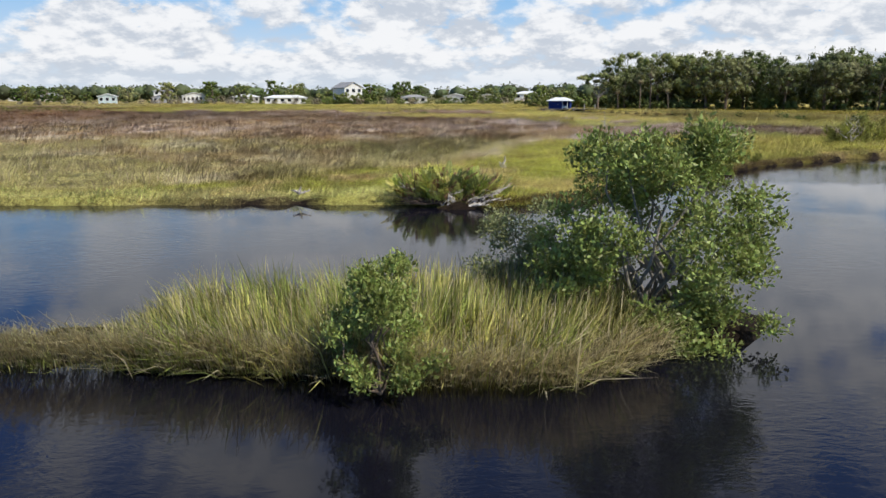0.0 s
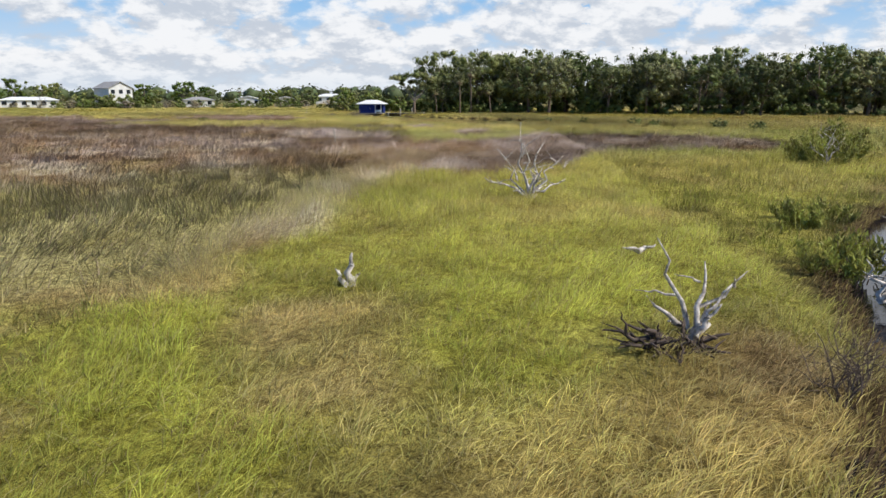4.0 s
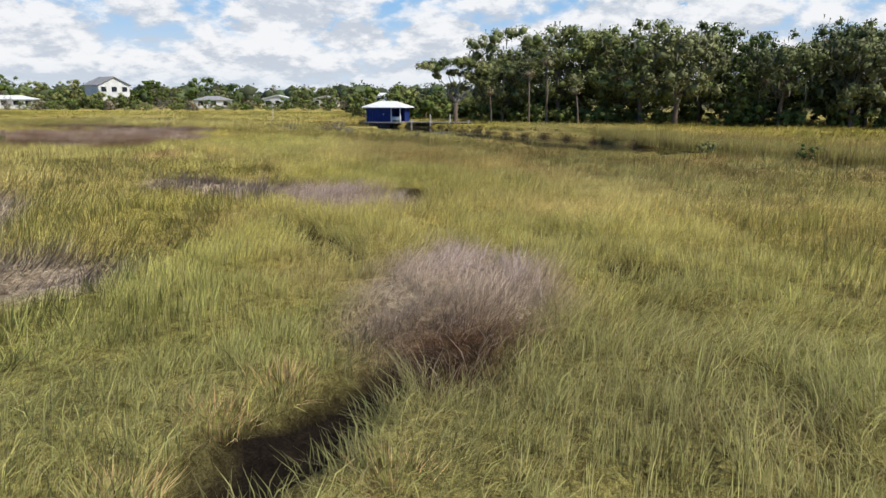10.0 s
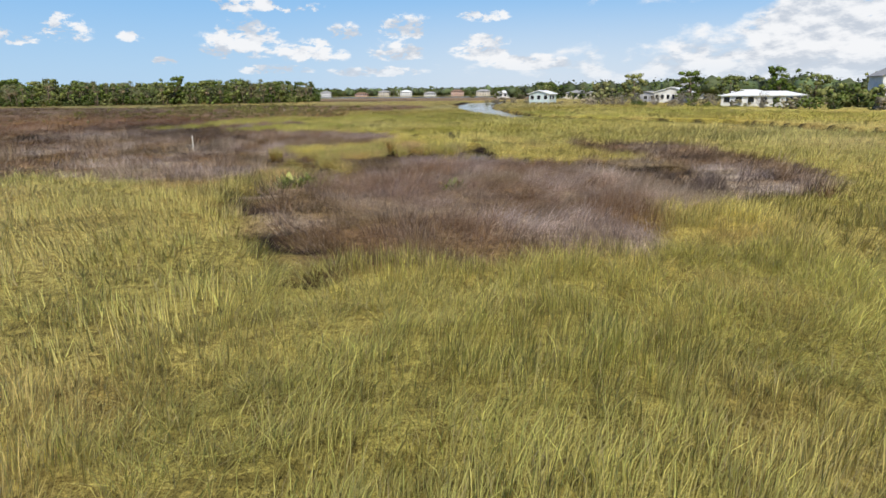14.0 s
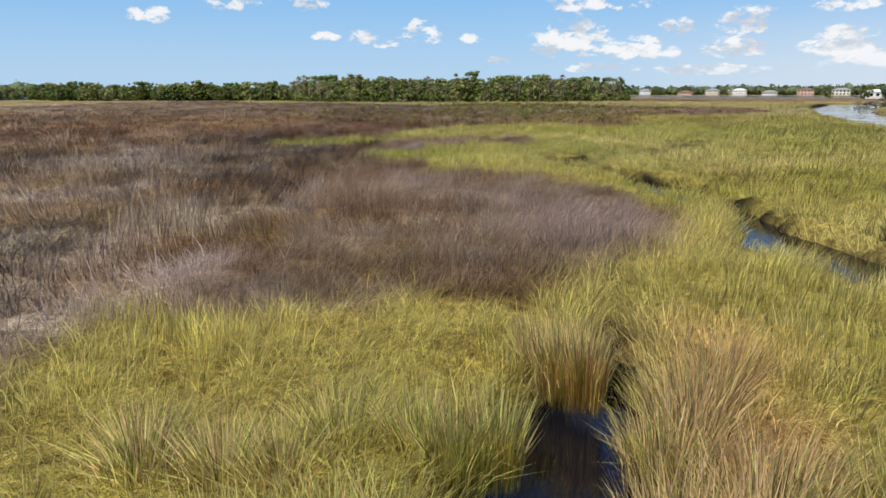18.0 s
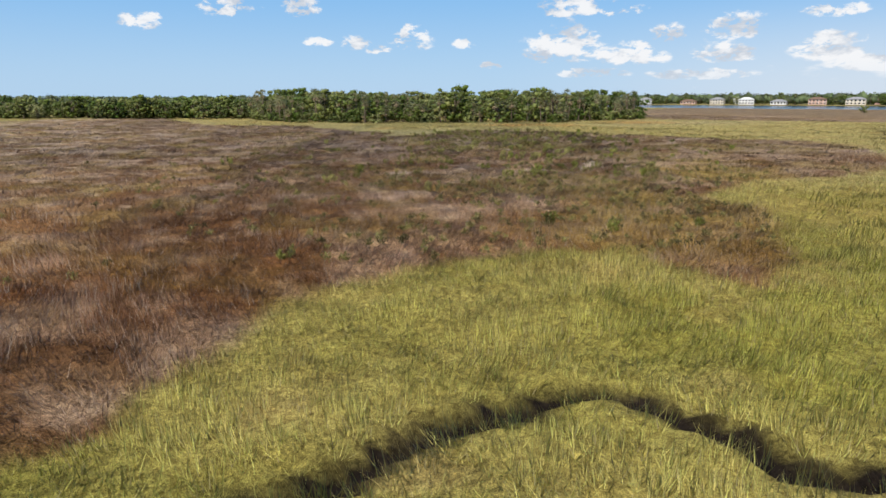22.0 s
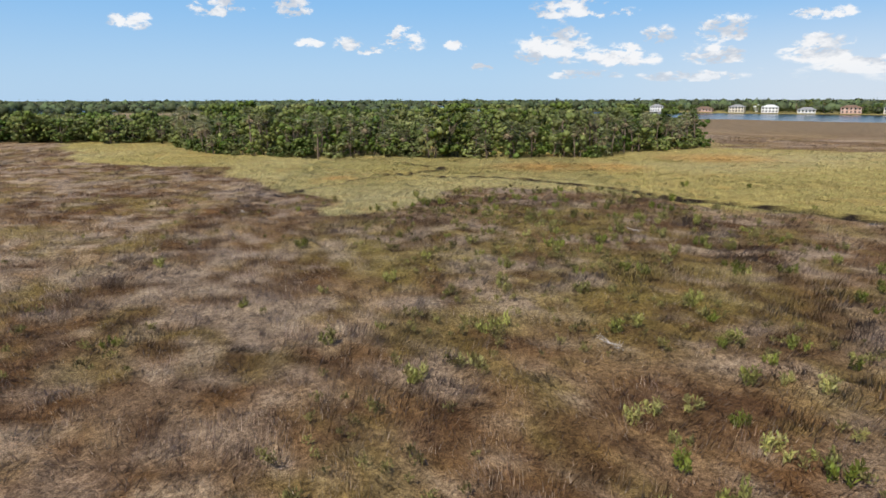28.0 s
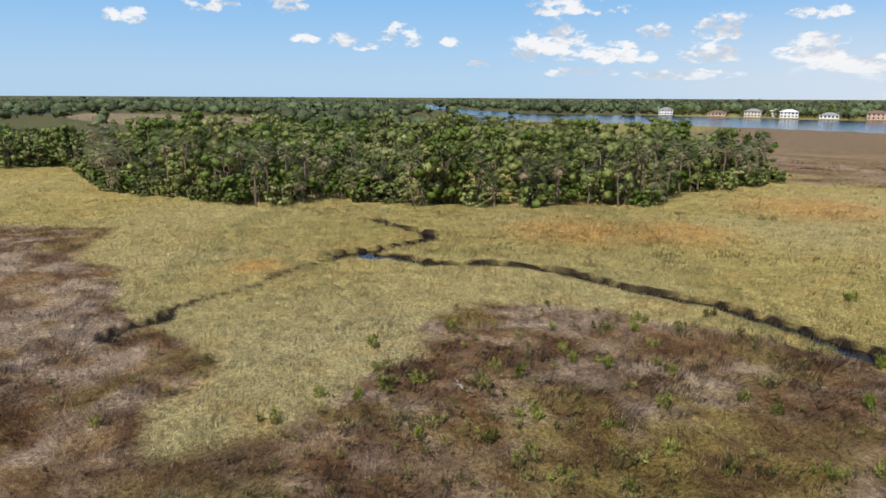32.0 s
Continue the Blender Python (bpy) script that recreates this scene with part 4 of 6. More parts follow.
def sward(box_, per_m2, near, far, each, width, bent, size=1.0, spread=0.16, vary=1.0):
    """Tufts over a stretch of marsh, at a distance band from the flight line."""
    x0, x1, y0, y1 = box_
    n = int((x1 - x0) * (y1 - y0) * per_m2)
    x, y = rng.uniform(x0, x1, n), rng.uniform(y0, y1, n)
    d = seg_dist(x, y, LINE)
    ok = (d >= near) & (d < far)
    x, y = x[ok], y[ok]
    w = water_dist(x, y)
    ok = (w > -0.02 + 0.4 * (x < -80) + 0.22 * (x < -58) * (x > -80) + 0.2 * ((np.hypot(x - 14, y - 127) < 4) | (np.hypot(x - 22.6, y - 91.8) < 2.2)) + 0.4 * (x > 4) * (y < 62)) & (poly_dist(x, y, ISLAND) > 0.3) & (np.hypot((x - 0.4) / 2.6, (y - 28.3) / 0.9) > 1)
    x, y, w = x[ok], y[ok], w[ok]
    r = rush_share(x, y)
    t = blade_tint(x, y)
    # height over the mat: short by the first shore, longer in rush, in hummocks, with tall fringes along the creeks
    short = np.clip((66 - y) / 25, 0, 1) * np.clip((x + 60) / 40, 0, 1) * (1 - r)
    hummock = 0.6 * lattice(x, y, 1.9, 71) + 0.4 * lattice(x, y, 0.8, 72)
    tall = (0.57 + 0.17 * r - 0.16 * short) * (0.5 + hummock)
    rim = np.clip(1 - w / 0.9, 0, 1) * (y > 80)
    wet = np.clip(0.6 - np.minimum(poly_dist(x, y, RUSH_F), poly_dist(x, y, RUSH_H)) / 0.8, 0, 1)
    rim *= 1 - wet
    tall *= 1 - 0.5 * wet
    tall *= 1 - 0.45 * np.clip(1.5 - np.hypot((x + 36) / 5, (y - 166.4) / 1.7), 0, 1)
    tall += 0.1 * rim * (x > -60) * (y > 148.4)
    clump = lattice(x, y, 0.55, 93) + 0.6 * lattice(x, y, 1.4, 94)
    # Colour follows height: low leaves darkened to imitate shade between hummocks and clumps.
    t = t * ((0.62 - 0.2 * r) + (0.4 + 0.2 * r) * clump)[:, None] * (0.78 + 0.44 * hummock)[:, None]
    tall *= 0.7 + 0.3 * clump
    tall *= 1 - 0.22 * np.clip((-80 - x) / 40, 0, 1)
    tall *= 1 - 0.6 * canal_side(x, y)
    wind = 2.2 + fractal(x, y, 9.0, 81) * 5 + fractal(x, y, 2.4, 85) * 4
    toward = np.arctan2(water_dist(x, y - 0.2) - w, water_dist(x - 0.2, y) - w)
    wind = np.where(rim > 0.25, toward, wind)
    lay = np.clip(fractal(x, y, 2.6, 91) * 2.2 - 0.5 + 0.18 * r, 0.1, 0.95)
    lay *= 0.7 + 0.3 * r
    lay = np.maximum(lay, short * (0.45 + 0.5 * hummock))
    lay = np.maximum(lay, rim * 0.6)
    k = each
    x, y, w = np.repeat(x, k), np.repeat(y, k), np.repeat(w, k)
    n = len(x)
    ox, oy = rng.normal(0, spread, n), rng.normal(0, spread, n)
    x, y = x + ox, y + oy
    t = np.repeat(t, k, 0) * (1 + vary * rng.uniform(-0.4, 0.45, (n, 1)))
    t = np.where(((rng.random(n) < 0.4) & (np.repeat(r, k) < 0.5))[:, None], t * np.array((0.84, 0.92, 0.85)), t)
    dead = rng.random(n) < 0.12 + 0.08 * np.repeat(r, k)
    straw = np.where(np.repeat(r, k)[:, None] > 0.5, np.array((0.46, 0.36, 0.28)), np.array((0.46, 0.40, 0.2)))
    t = np.where(dead[:, None], straw * (1 + vary * rng.uniform(-0.3, 0.35, (n, 1))), t)
    lean = np.clip(np.abs(rng.normal(0, 0.25, n)) + np.repeat(lay, k) * rng.uniform(0.4, 1.1, n), 0, 0.88)
    ld = np.where(rng.random(n) < 0.5 - 0.2 * np.repeat(r, k), np.arctan2(oy, ox), np.repeat(wind, k) + rng.normal(0, 0.5, n))
    return blades(x, y, floor_at(x, y, w) - 0.03, np.repeat(tall, k) * rng.uniform(0.55, 1.2, n) * size, np.full(n, width) * rng.uniform(0.7, 1.3, n), ld, lean, t, bent)


def heap(name, label, category, pieces):
    v, t, c, s, n = [], [], [], [], 0
    for a, b, d, e in pieces:
        v.append(a), t.append(b + n), c.append(d), s.append(e)
        n += len(a)
    return tagged(new(name, tri_mesh(name, np.concatenate(v), np.concatenate(t), M["grass"], np.concatenate(c), np.concatenate(s))), label, category, kind="stuff")


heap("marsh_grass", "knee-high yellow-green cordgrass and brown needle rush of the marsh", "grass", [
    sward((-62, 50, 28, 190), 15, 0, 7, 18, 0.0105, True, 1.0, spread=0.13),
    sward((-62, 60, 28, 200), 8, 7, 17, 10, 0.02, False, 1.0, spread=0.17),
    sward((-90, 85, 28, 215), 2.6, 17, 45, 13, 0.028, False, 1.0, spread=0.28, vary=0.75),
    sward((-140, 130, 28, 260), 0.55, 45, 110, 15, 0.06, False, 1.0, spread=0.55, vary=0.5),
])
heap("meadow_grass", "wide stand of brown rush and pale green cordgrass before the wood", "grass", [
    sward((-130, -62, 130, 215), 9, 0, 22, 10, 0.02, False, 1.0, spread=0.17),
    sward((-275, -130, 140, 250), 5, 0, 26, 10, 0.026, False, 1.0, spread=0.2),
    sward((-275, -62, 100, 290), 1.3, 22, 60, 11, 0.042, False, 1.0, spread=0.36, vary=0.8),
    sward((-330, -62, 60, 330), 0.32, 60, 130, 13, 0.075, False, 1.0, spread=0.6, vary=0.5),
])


def island_grass():
    n = 6500
    x, y = rng.uniform(-22, 7.5, n), rng.uniform(9.2, 17, n)
    d = poly_dist(x, y, ISLAND)
    ok = (d < 0.12) & (np.hypot(x - 5.4, y - 13.2) > 1.5) & (x < 3.5)
    x, y, d = x[ok], y[ok], d[ok]
    size = np.clip((x + 7.4) / 2.6, 0.3, 1.0) * (0.65 + 0.7 * fractal(x, y, 0.9, 107))
    k = 13
    x, y, d, size = (np.repeat(q, k) for q in (x, y, d, size))
    n = len(x)
    x, y = x + rng.normal(0, 0.12, n), y + rng.normal(0, 0.12, n)
    f = fractal(x, y, 0.9, 101) + rng.normal(0, 0.12, n)
    # Mangrove's shade painted into the reed colour, growing from x 1.2 to 2.7.
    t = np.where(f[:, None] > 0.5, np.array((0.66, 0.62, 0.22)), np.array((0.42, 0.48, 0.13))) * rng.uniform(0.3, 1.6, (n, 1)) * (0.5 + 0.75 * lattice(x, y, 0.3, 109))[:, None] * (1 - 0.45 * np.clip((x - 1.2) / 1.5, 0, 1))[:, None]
    dead = rng.random(n) < 0.22
    t = np.where(dead[:, None], np.array((0.8, 0.7, 0.46)) * rng.uniform(0.5, 1.1, (n, 1)), t)
    out = np.arctan2(y - 12.2, x + 1.0) + rng.normal(0, 1.0, n)
    edge = np.clip(1 + d / 0.9, 0, 1)
    lean = np.clip(np.abs(rng.normal(0.1, 0.28, n)) + edge * 0.75 * rng.random(n), 0, 0.97)
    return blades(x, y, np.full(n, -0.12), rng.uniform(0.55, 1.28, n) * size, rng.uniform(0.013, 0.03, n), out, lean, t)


def island_rim():
    """Bleached leaves that hang over the water round the tussock."""
    n = 60000
    x, y = rng.uniform(-10, 4, n), rng.uniform(9.5, 12.5, n)
    d = poly_dist(x, y, ISLAND)
    ok = (d > -0.25) & (d < 0.15) & (y < 11.4)
    x, y = x[ok], y[ok]
    n = len(x)
    t = np.array((0.66, 0.58, 0.34)) * rng.uniform(0.35, 1.1, (n, 1))
    return blades(x, y, rng.uniform(-0.1, 0.35, n), rng.uniform(0.4, 0.9, n), rng.uniform(0.009, 0.018, n), -1.57 + rng.normal(0, 0.8, n), rng.uniform(0.5, 0.97, n), t)


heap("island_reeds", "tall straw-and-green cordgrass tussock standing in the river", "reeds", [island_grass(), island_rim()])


def line_reeds(line, n, depth, tall, wide, tint):
    """A fringe of tall reeds on one side of a line."""
    k = rng.integers(0, len(line) - 1, n)
    a, b = np.array(line)[k], np.array(line)[k + 1]
    f, e = rng.random((n, 1)), rng.random((n, 1)) ** 1.5 * depth
    d = b - a
    nor = np.stack([-d[:, 1], d[:, 0]], 1) / np.linalg.norm(d, axis=1, keepdims=True)
    p = a + d * f - nor * np.sign(line[0][1] - line[-1][1]) * -e
    c = np.array(tint) * rng.uniform(0.6, 1.25, (n, 1))
    c = np.where(rng.random((n, 1)) < 0.3, np.array((0.42, 0.32, 0.17)) * rng.uniform(0.6, 1.1, (n, 1)), c)
    h = tall * rng.uniform(0.6, 1.1, n) * (0.7 + 0.6 * fractal(p[:, 0], p[:, 1], 3.0, 95))
    return blades(p[:, 0], p[:, 1], np.full(n, 0.0), h, wide * rng.uniform(0.6, 1.3, n), rng.uniform(0, 6.28, n), np.clip(np.abs(rng.normal(0, 0.2, n)), 0, 0.8), c, False)


heap("canal_reeds", "tall yellow-green reeds along the far bank of the canal", "reeds", [line_reeds([(49.4, 152.3), (50.5, 138), (52, 127), (55.5, 119), (62, 108), (76, 94)], 46000, 4.0, 1.25, 0.03, (0.5, 0.46, 0.15))])


def tussock(at, wide, tall, n, droop, green, label):
    """One clump of long reeds, upright in the middle and hanging at the rim."""
    an, rr = rng.uniform(0, 6.28, n), np.sqrt(rng.random(n)) * wide / 2
    x, y = np.cos(an) * rr, np.sin(an) * rr
    c = np.where(rng.random((n, 1)) < green, np.array((0.62, 0.6, 0.2)), np.array((0.74, 0.54, 0.28))) * rng.uniform(0.35, 1.5, (n, 1))
    lean = np.clip(rr / wide * 2 * droop * rng.uniform(0.3, 1.3, n) + np.abs(rng.normal(0, 0.1, n)), 0, 0.97)
    v, t, c, s = blades(x, y, np.full(n, -0.05), tall * rng.uniform(0.6, 1.1, n), rng.uniform(0.008, 0.017, n), an + rng.normal(0, 0.5, n), lean, c)
    ob = new("reed_tussock", tri_mesh("reed_tussock", v, t, M["grass"], c, s))
    ob.matrix_world = pose(*at, 0, 0, 0)
    return tagged(ob, label, "reeds", group="reed tussocks by the creeks")


REEDS = [(-17.1, 156.5, 0.6, 1.15, 0.25, 0.8), (-17.2, 156.95, 0.5, 1.1, 0.2, 0.75), (-17.6, 156.2, 0.6, 1.05, 0.3, 0.7), (-19.0, 158.3, 0.7, 1.2, 0.2, 0.35), (-18.7, 158.5, 0.5, 1.2, 0.15, 0.3), (-19.5, 158.2, 0.7, 1.1, 0.3, 0.45),
         (-16.8, 158.6, 0.8, 1.0, 0.4, 0.3), (-17.4, 159.2, 0.9, 1.05, 0.4, 0.15), (-18.0, 159.7, 0.9, 1.0, 0.4, 0.2), (-18.6, 160.4, 0.9, 1.0, 0.4, 0.15), (-15.2, 158.6, 0.9, 1.15, 0.4, 0.2), (-15.5, 158.1, 0.8, 1.15, 0.3, 0.15), (-16.0, 159.2, 1.0, 1.1, 0.4, 0.15),
         (-14.2, 156.9, 0.5, 0.95, 0.3, 0.8), (-14.9, 159.7, 1.0, 1.05, 0.6, 0.7), (-14.8, 160.8, 1.0, 1.05, 0.6, 0.7), (-15.6, 162.0, 1.0, 1.0, 0.6, 0.65), (-16.4, 163.2, 1.0, 0.95, 0.6, 0.6), (-15.6, 160.4, 1.0, 1.05, 0.5, 0.75),
         (-15.4, 148.4, 0.4, 1.35, 0.15, 0.55), (-15.9, 148.9, 0.35, 1.2, 0.15, 0.5), (-10.8, 149.5, 0.4, 1.15, 0.25, 0.75), (-10.2, 149.4, 0.4, 1.1, 0.3, 0.6), (-9.4, 149.6, 0.45, 1.0, 0.6, 0.5), (-8.6, 149.7, 0.45, 0.95, 0.8, 0.3), (-9.8, 149.6, 0.35, 1.2, 0.2, 0.8), (-9.5, 157.3, 0.3, 1.3, 0.12, 0.7), (-9.3, 157.5, 0.25, 1.15, 0.2, 0.5), (-9.7, 157.0, 0.35, 0.8, 0.5, 0.3),
         (-17.6, 153.4, 0.6, 1.1, 0.6, 0.6), (-17.4, 154.2, 0.7, 1.05, 0.6, 0.6), (-17.2, 154.8, 0.7, 1.05, 0.6, 0.6), (-17.8, 155.4, 0.8, 1.05, 0.5, 0.7)]
for k in range(16):
    f = k / 15
    bx, by = -13.9 + 0.4 * min(1, 2 * f) - 0.9 * max(0, 2 * f - 1), 151.5 + 4.0 * f
    REEDS.append((bx - 0.35 + rng.normal(0, 0.15), by + rng.normal(0, 0.15), 1.0, 0.95, 0.85, 0.45))
    REEDS.append((bx - 1.3 + rng.normal(0, 0.25), by + rng.normal(0, 0.2), 1.1, 1.1, 0.5, 0.75))
for x, y, w, h, dr, gr in REEDS:
    tussock((x, y, 0.0), w, h, 520, dr, gr, "upright green and straw reed tussock standing by the creek" if gr > 0.4 else "rust and straw coloured reed tussock on the creek bank")
for k in range(14):
    f = k / 13
    tussock((-4.6 - 5.4 * f + rng.normal(0, 0.4), 144.7 + 1.7 * f + rng.normal(0, 0.4), 0.0), 1.1, 0.8, 480, 0.9, 0.2, "drooping straw-yellow reed tussock beside the creek pool")
for x, y in ((-44.2, 170.4), (-46.8, 171.3), (-48.8, 174.3), (-47.3, 165.9), (-49.9, 168.2), (-50.6, 170.2), (-51.8, 172.6), (21.6, 92.2), (22.3, 93.2), (21.0, 90.6), (23.6, 90.6), (11.5, 128.4), (14.0, 128.3), (15.9, 127.8), (16.8, 126.3), (9.5, 128.8)):
    tussock((x, y, 0.15), 0.8, 0.62, 260, 0.75, 0.4, "low straw and green reed tussock hanging over the creek edge")


# ---------------- shrubs and trees ----------------
def leaf_cloud(centers, radii, count, size, slim=0.5, up=0.3, shell=0.55, seed=0, flat=False):
    """Many single leaves, each two triangles folded along the rib, gathered round the given places."""
    g = np.random.default_rng(seed)
    c, r = np.asarray(centers, float), np.asarray(radii, float)
    pick = g.choice(len(c), count, p=(r**2) / (r**2).sum())
    v = g.normal(size=(count, 3))
    v /= np.linalg.norm(v, axis=1, keepdims=True)
    p = c[pick] + v * (r[pick] * (shell + (1 - shell) * g.random(count) + (0.24 * g.random(count) ** 3 if flat else 0.0)))[:, None] * np.array((1, 1, 0.8))
    ax = v * 0.6 + g.normal(size=(count, 3)) * 0.6 + np.array((0, 0, up))
    ax /= np.linalg.norm(ax, axis=1, keepdims=True)
    if flat:  # leaves lie along the outside of their clump
        ax = np.cross(v, g.normal(size=(count, 3))) + g.normal(size=(count, 3)) * 0.35
        ax /= np.linalg.norm(ax, axis=1, keepdims=True)
    sd = np.cross(ax, v + g.normal(size=(count, 3)) * 0.8 if flat else g.normal(size=(count, 3)))
    sd /= np.linalg.norm(sd, axis=1, keepdims=True)
    s = size * g.uniform(0.6, 1.35, count)[:, None]
    a, b = p - ax * s * 0.5, p + ax * s * 0.5
    m1, m2 = p + sd * s * slim * 0.5 + np.cross(ax, sd) * s * 0.08, p - sd * s * slim * 0.5 + np.cross(ax, sd) * s * 0.08
    if flat:  # the blade's upper side looks outward
        turn = (np.cross(m1 - a, b - a) * v).sum(1) < 0
        m1[turn], m2[turn] = m2[turn], m1[turn].copy()
    vs = np.stack([a, m1, b, m2], 1).reshape(-1, 3)
    k = np.arange(count)[:, None] * 4
    fs = np.concatenate([k + np.array([[0, 1, 2]]), k + np.array([[0, 2, 3]])])
    if flat:
        mid = c.mean(0)
        out = p - mid
        out /= np.linalg.norm(out, axis=1, keepdims=True) + 1e-6
        n = v * 0.6 + out * (0.45 if len(c) < 100 else 0.0) + g.normal(size=(count, 3)) * 0.34 + np.array((0, 0, 0.12))
        return vs, fs, np.repeat(n / np.linalg.norm(n, axis=1, keepdims=True), 4, 0)
    return vs, fs


ICO = bmesh.new()
bmesh.ops.create_icosphere(ICO, subdivisions=1, radius=1.0)
ICO_V, ICO_F = np.array([v.co[:] for v in ICO.verts]), np.array([[v.index for v in f.verts] for f in ICO.faces])
ICO.free()


def full_crown(centers, radii, count, size, slim, up, shell, seed, core=0.66):
    """Leaves round dense inner masses of foliage."""
    v, f, s = leaf_cloud(centers, radii, count, size, slim, up, shell, seed, True)
    g = np.random.default_rng(seed + 1)
    c, r = np.asarray(centers, float), np.asarray(radii, float) * core
    n = len(c)
    lump = ICO_V[None] * g.uniform(0.5, 1.3, (n, len(ICO_V), 1)) * r[:, None, None] * np.array((1, 1, 0.8)) + c[:, None]
    faces = ICO_F[None] + (np.arange(n) * len(ICO_V))[:, None, None] + len(v)
    ball = np.repeat(ICO_V[None], n, 0).reshape(-1, 3)
    return np.concatenate([v, lump.reshape(-1, 3)]), np.concatenate([f, faces.reshape(-1, 3)]), np.concatenate([s, ball])


def limbs(base, tips, r0, seed=0, sides=5, wob=0.12):
    g = random.Random(seed)
    pieces = []
    for tip in tips:
        b, e = Vector(base), Vector(tip)
        ln = (e - b).length
        pts, rad = [], []
        for k in range(6):
            f = k / 5
            q = b.lerp(e, f) + Vector((g.uniform(-1, 1), g.uniform(-1, 1), g.uniform(-0.4, 1) * (1 - f))) * ln * wob * math.sin(f * math.pi)
            pts.append(q), rad.append(r0 * (1 - 0.82 * f))
        pieces.append(tube(pts, rad, sides))
    return pieces


def big_mangrove():
    t = thing("mangrove", "large grey-green mangrove shrub with an open crown beside the reeds", "shrub", (4.2, 13.2, -0.2))
    g = random.Random(3)
    tips, centers, radii = [], [], []
    for k in range(120):
        an, hh = g.uniform(0, 2 * math.pi), g.uniform(0.1, 4.05)
        rr = (2.5 * math.sqrt(max(0.03, 1 - abs((hh - 1.5) / 2.8) ** 3))) * math.sqrt(g.uniform(0.1, 1.0))
        rr *= 0.84 if hh > 2.7 else 1.0
        q = (math.cos(an) * rr, math.sin(an) * rr * 0.8, hh)
        centers.append(q), radii.append(g.uniform(0.32, 0.58))
        if k % 4 == 0:
            tips.append(q)
    for piece in limbs((0, 0, 0), tips, 0.055, 4):
        part("stem", mesh_of("stem", *piece, M["pale_bark"], True), t)
    v, f = leaf_cloud(centers, radii, 34000, 0.105, 0.5, 0.4, 0.25, 5)
    part("crown", tri_mesh("crown", v, f, M["mangrove"]), t)
    c2 = [(-2.5 + g.uniform(-1.0, 1.0), 1.6 + g.uniform(-0.6, 0.6), g.uniform(0.6, 2.3)) for _ in range(22)]
    v, f = leaf_cloud(c2, [0.42] * 22, 6600, 0.085, 0.45, 0.4, 0.25, 6)
    part("side_crown", tri_mesh("side_crown", v, f, M["mangrove_grey"]), t, "greyer low side branches")
    for piece in limbs((-1.9, 1.4, 0), c2[:7], 0.03, 8):
        part("side_stem", mesh_of("side_stem", *piece, M["pale_bark"], True), t)


def small_mangrove():
    t = thing("mangrove", "small bright green mangrove bush in front of the reeds", "shrub", (-1.0, 10.0, 0.0))
    g = random.Random(9)
    centers = []
    for _ in range(44):
        hh = g.uniform(0.15, 2.0)
        rr = 1.0 * math.sqrt(max(0.04, 1 - (hh / 2.3) ** 1.6)) * g.uniform(0.3, 1)
        an = g.uniform(0, 6.28)
        centers.append((math.cos(an) * rr, math.sin(an) * rr, hh))
    for piece in limbs((0, 0, -0.1), centers[:12], 0.03, 2):
        part("stem", mesh_of("stem", *piece, M["bark"], True), t)
    v, f = leaf_cloud(centers, [0.3] * 44, 9500, 0.085, 0.45, 0.6, 0.2, 7)
    part("crown", tri_mesh("crown", v, f, M["mangrove"]), t)


def dead_branches(name, label, at, tips, r0, seed, mat="dead_wood", twigs=2):
    """A bleached fallen tree or snag: forked limbs, each a part."""
    t = thing(name, label, "dead tree", at)
    g = random.Random(seed)
    for tip in tips:
        pieces = limbs((g.uniform(-0.08, 0.08), g.uniform(-0.08, 0.08), 0), [tip], r0 * g.uniform(0.7, 1.1), g.random(), 6, 0.14)
        e = Vector(tip)
        for _ in range(twigs):
            f = g.uniform(0.35, 0.85)
            q = e * f
            ln = e.length * g.uniform(0.2, 0.45)
            pieces += limbs(q, [q + Vector((g.uniform(-1, 1), g.uniform(-1, 1), g.uniform(-0.1, 0.9))).normalized() * ln], r0 * 0.4, g.random(), 4, 0.1)
        part("limb", mesh_of("limb", *joined(pieces), M[mat], True), t)
    return t


big_mangrove()
small_mangrove()
g = random.Random(5)


def leafy_clump(name, label, at, wide, tall, count, leaf, mat, seed, spikes=14):
    t = thing(name, label, "shrub", at)
    q = random.Random(seed)
    stems, centers, radii = [], [], []
    for _ in range(spikes):
        an, rr = q.uniform(0, 6.28), wide / 2 * math.sqrt(q.random())
        h = tall * (1.05 - 0.5 * (rr / (wide / 2)) ** 2) * q.uniform(0.65, 1.0)
        x, y = math.cos(an) * rr, math.sin(an) * rr
        stems += limbs((x * 0.6, y * 0.6, -0.1), [(x, y, h)], 0.015, q.random(), 4, 0.08)
        for k in range(5):
            f = 0.3 + 0.7 * k / 4
            centers.append((x * (0.6 + 0.4 * f), y * (0.6 + 0.4 * f), h * f)), radii.append(0.16 + 0.05 * tall)
    stem = part("stem", mesh_of("stem", *joined(stems if spikes > 6 else stems[:1]), M["bark"], True), t)
    if spikes > 6:
        stem["kind"] = "stuff"
    v, f = leaf_cloud(centers, radii, count, leaf, 0.32, 1.3, 0.1, seed)
    part("leaves", tri_mesh("leaves", v, f, M[mat]), t)
    return t


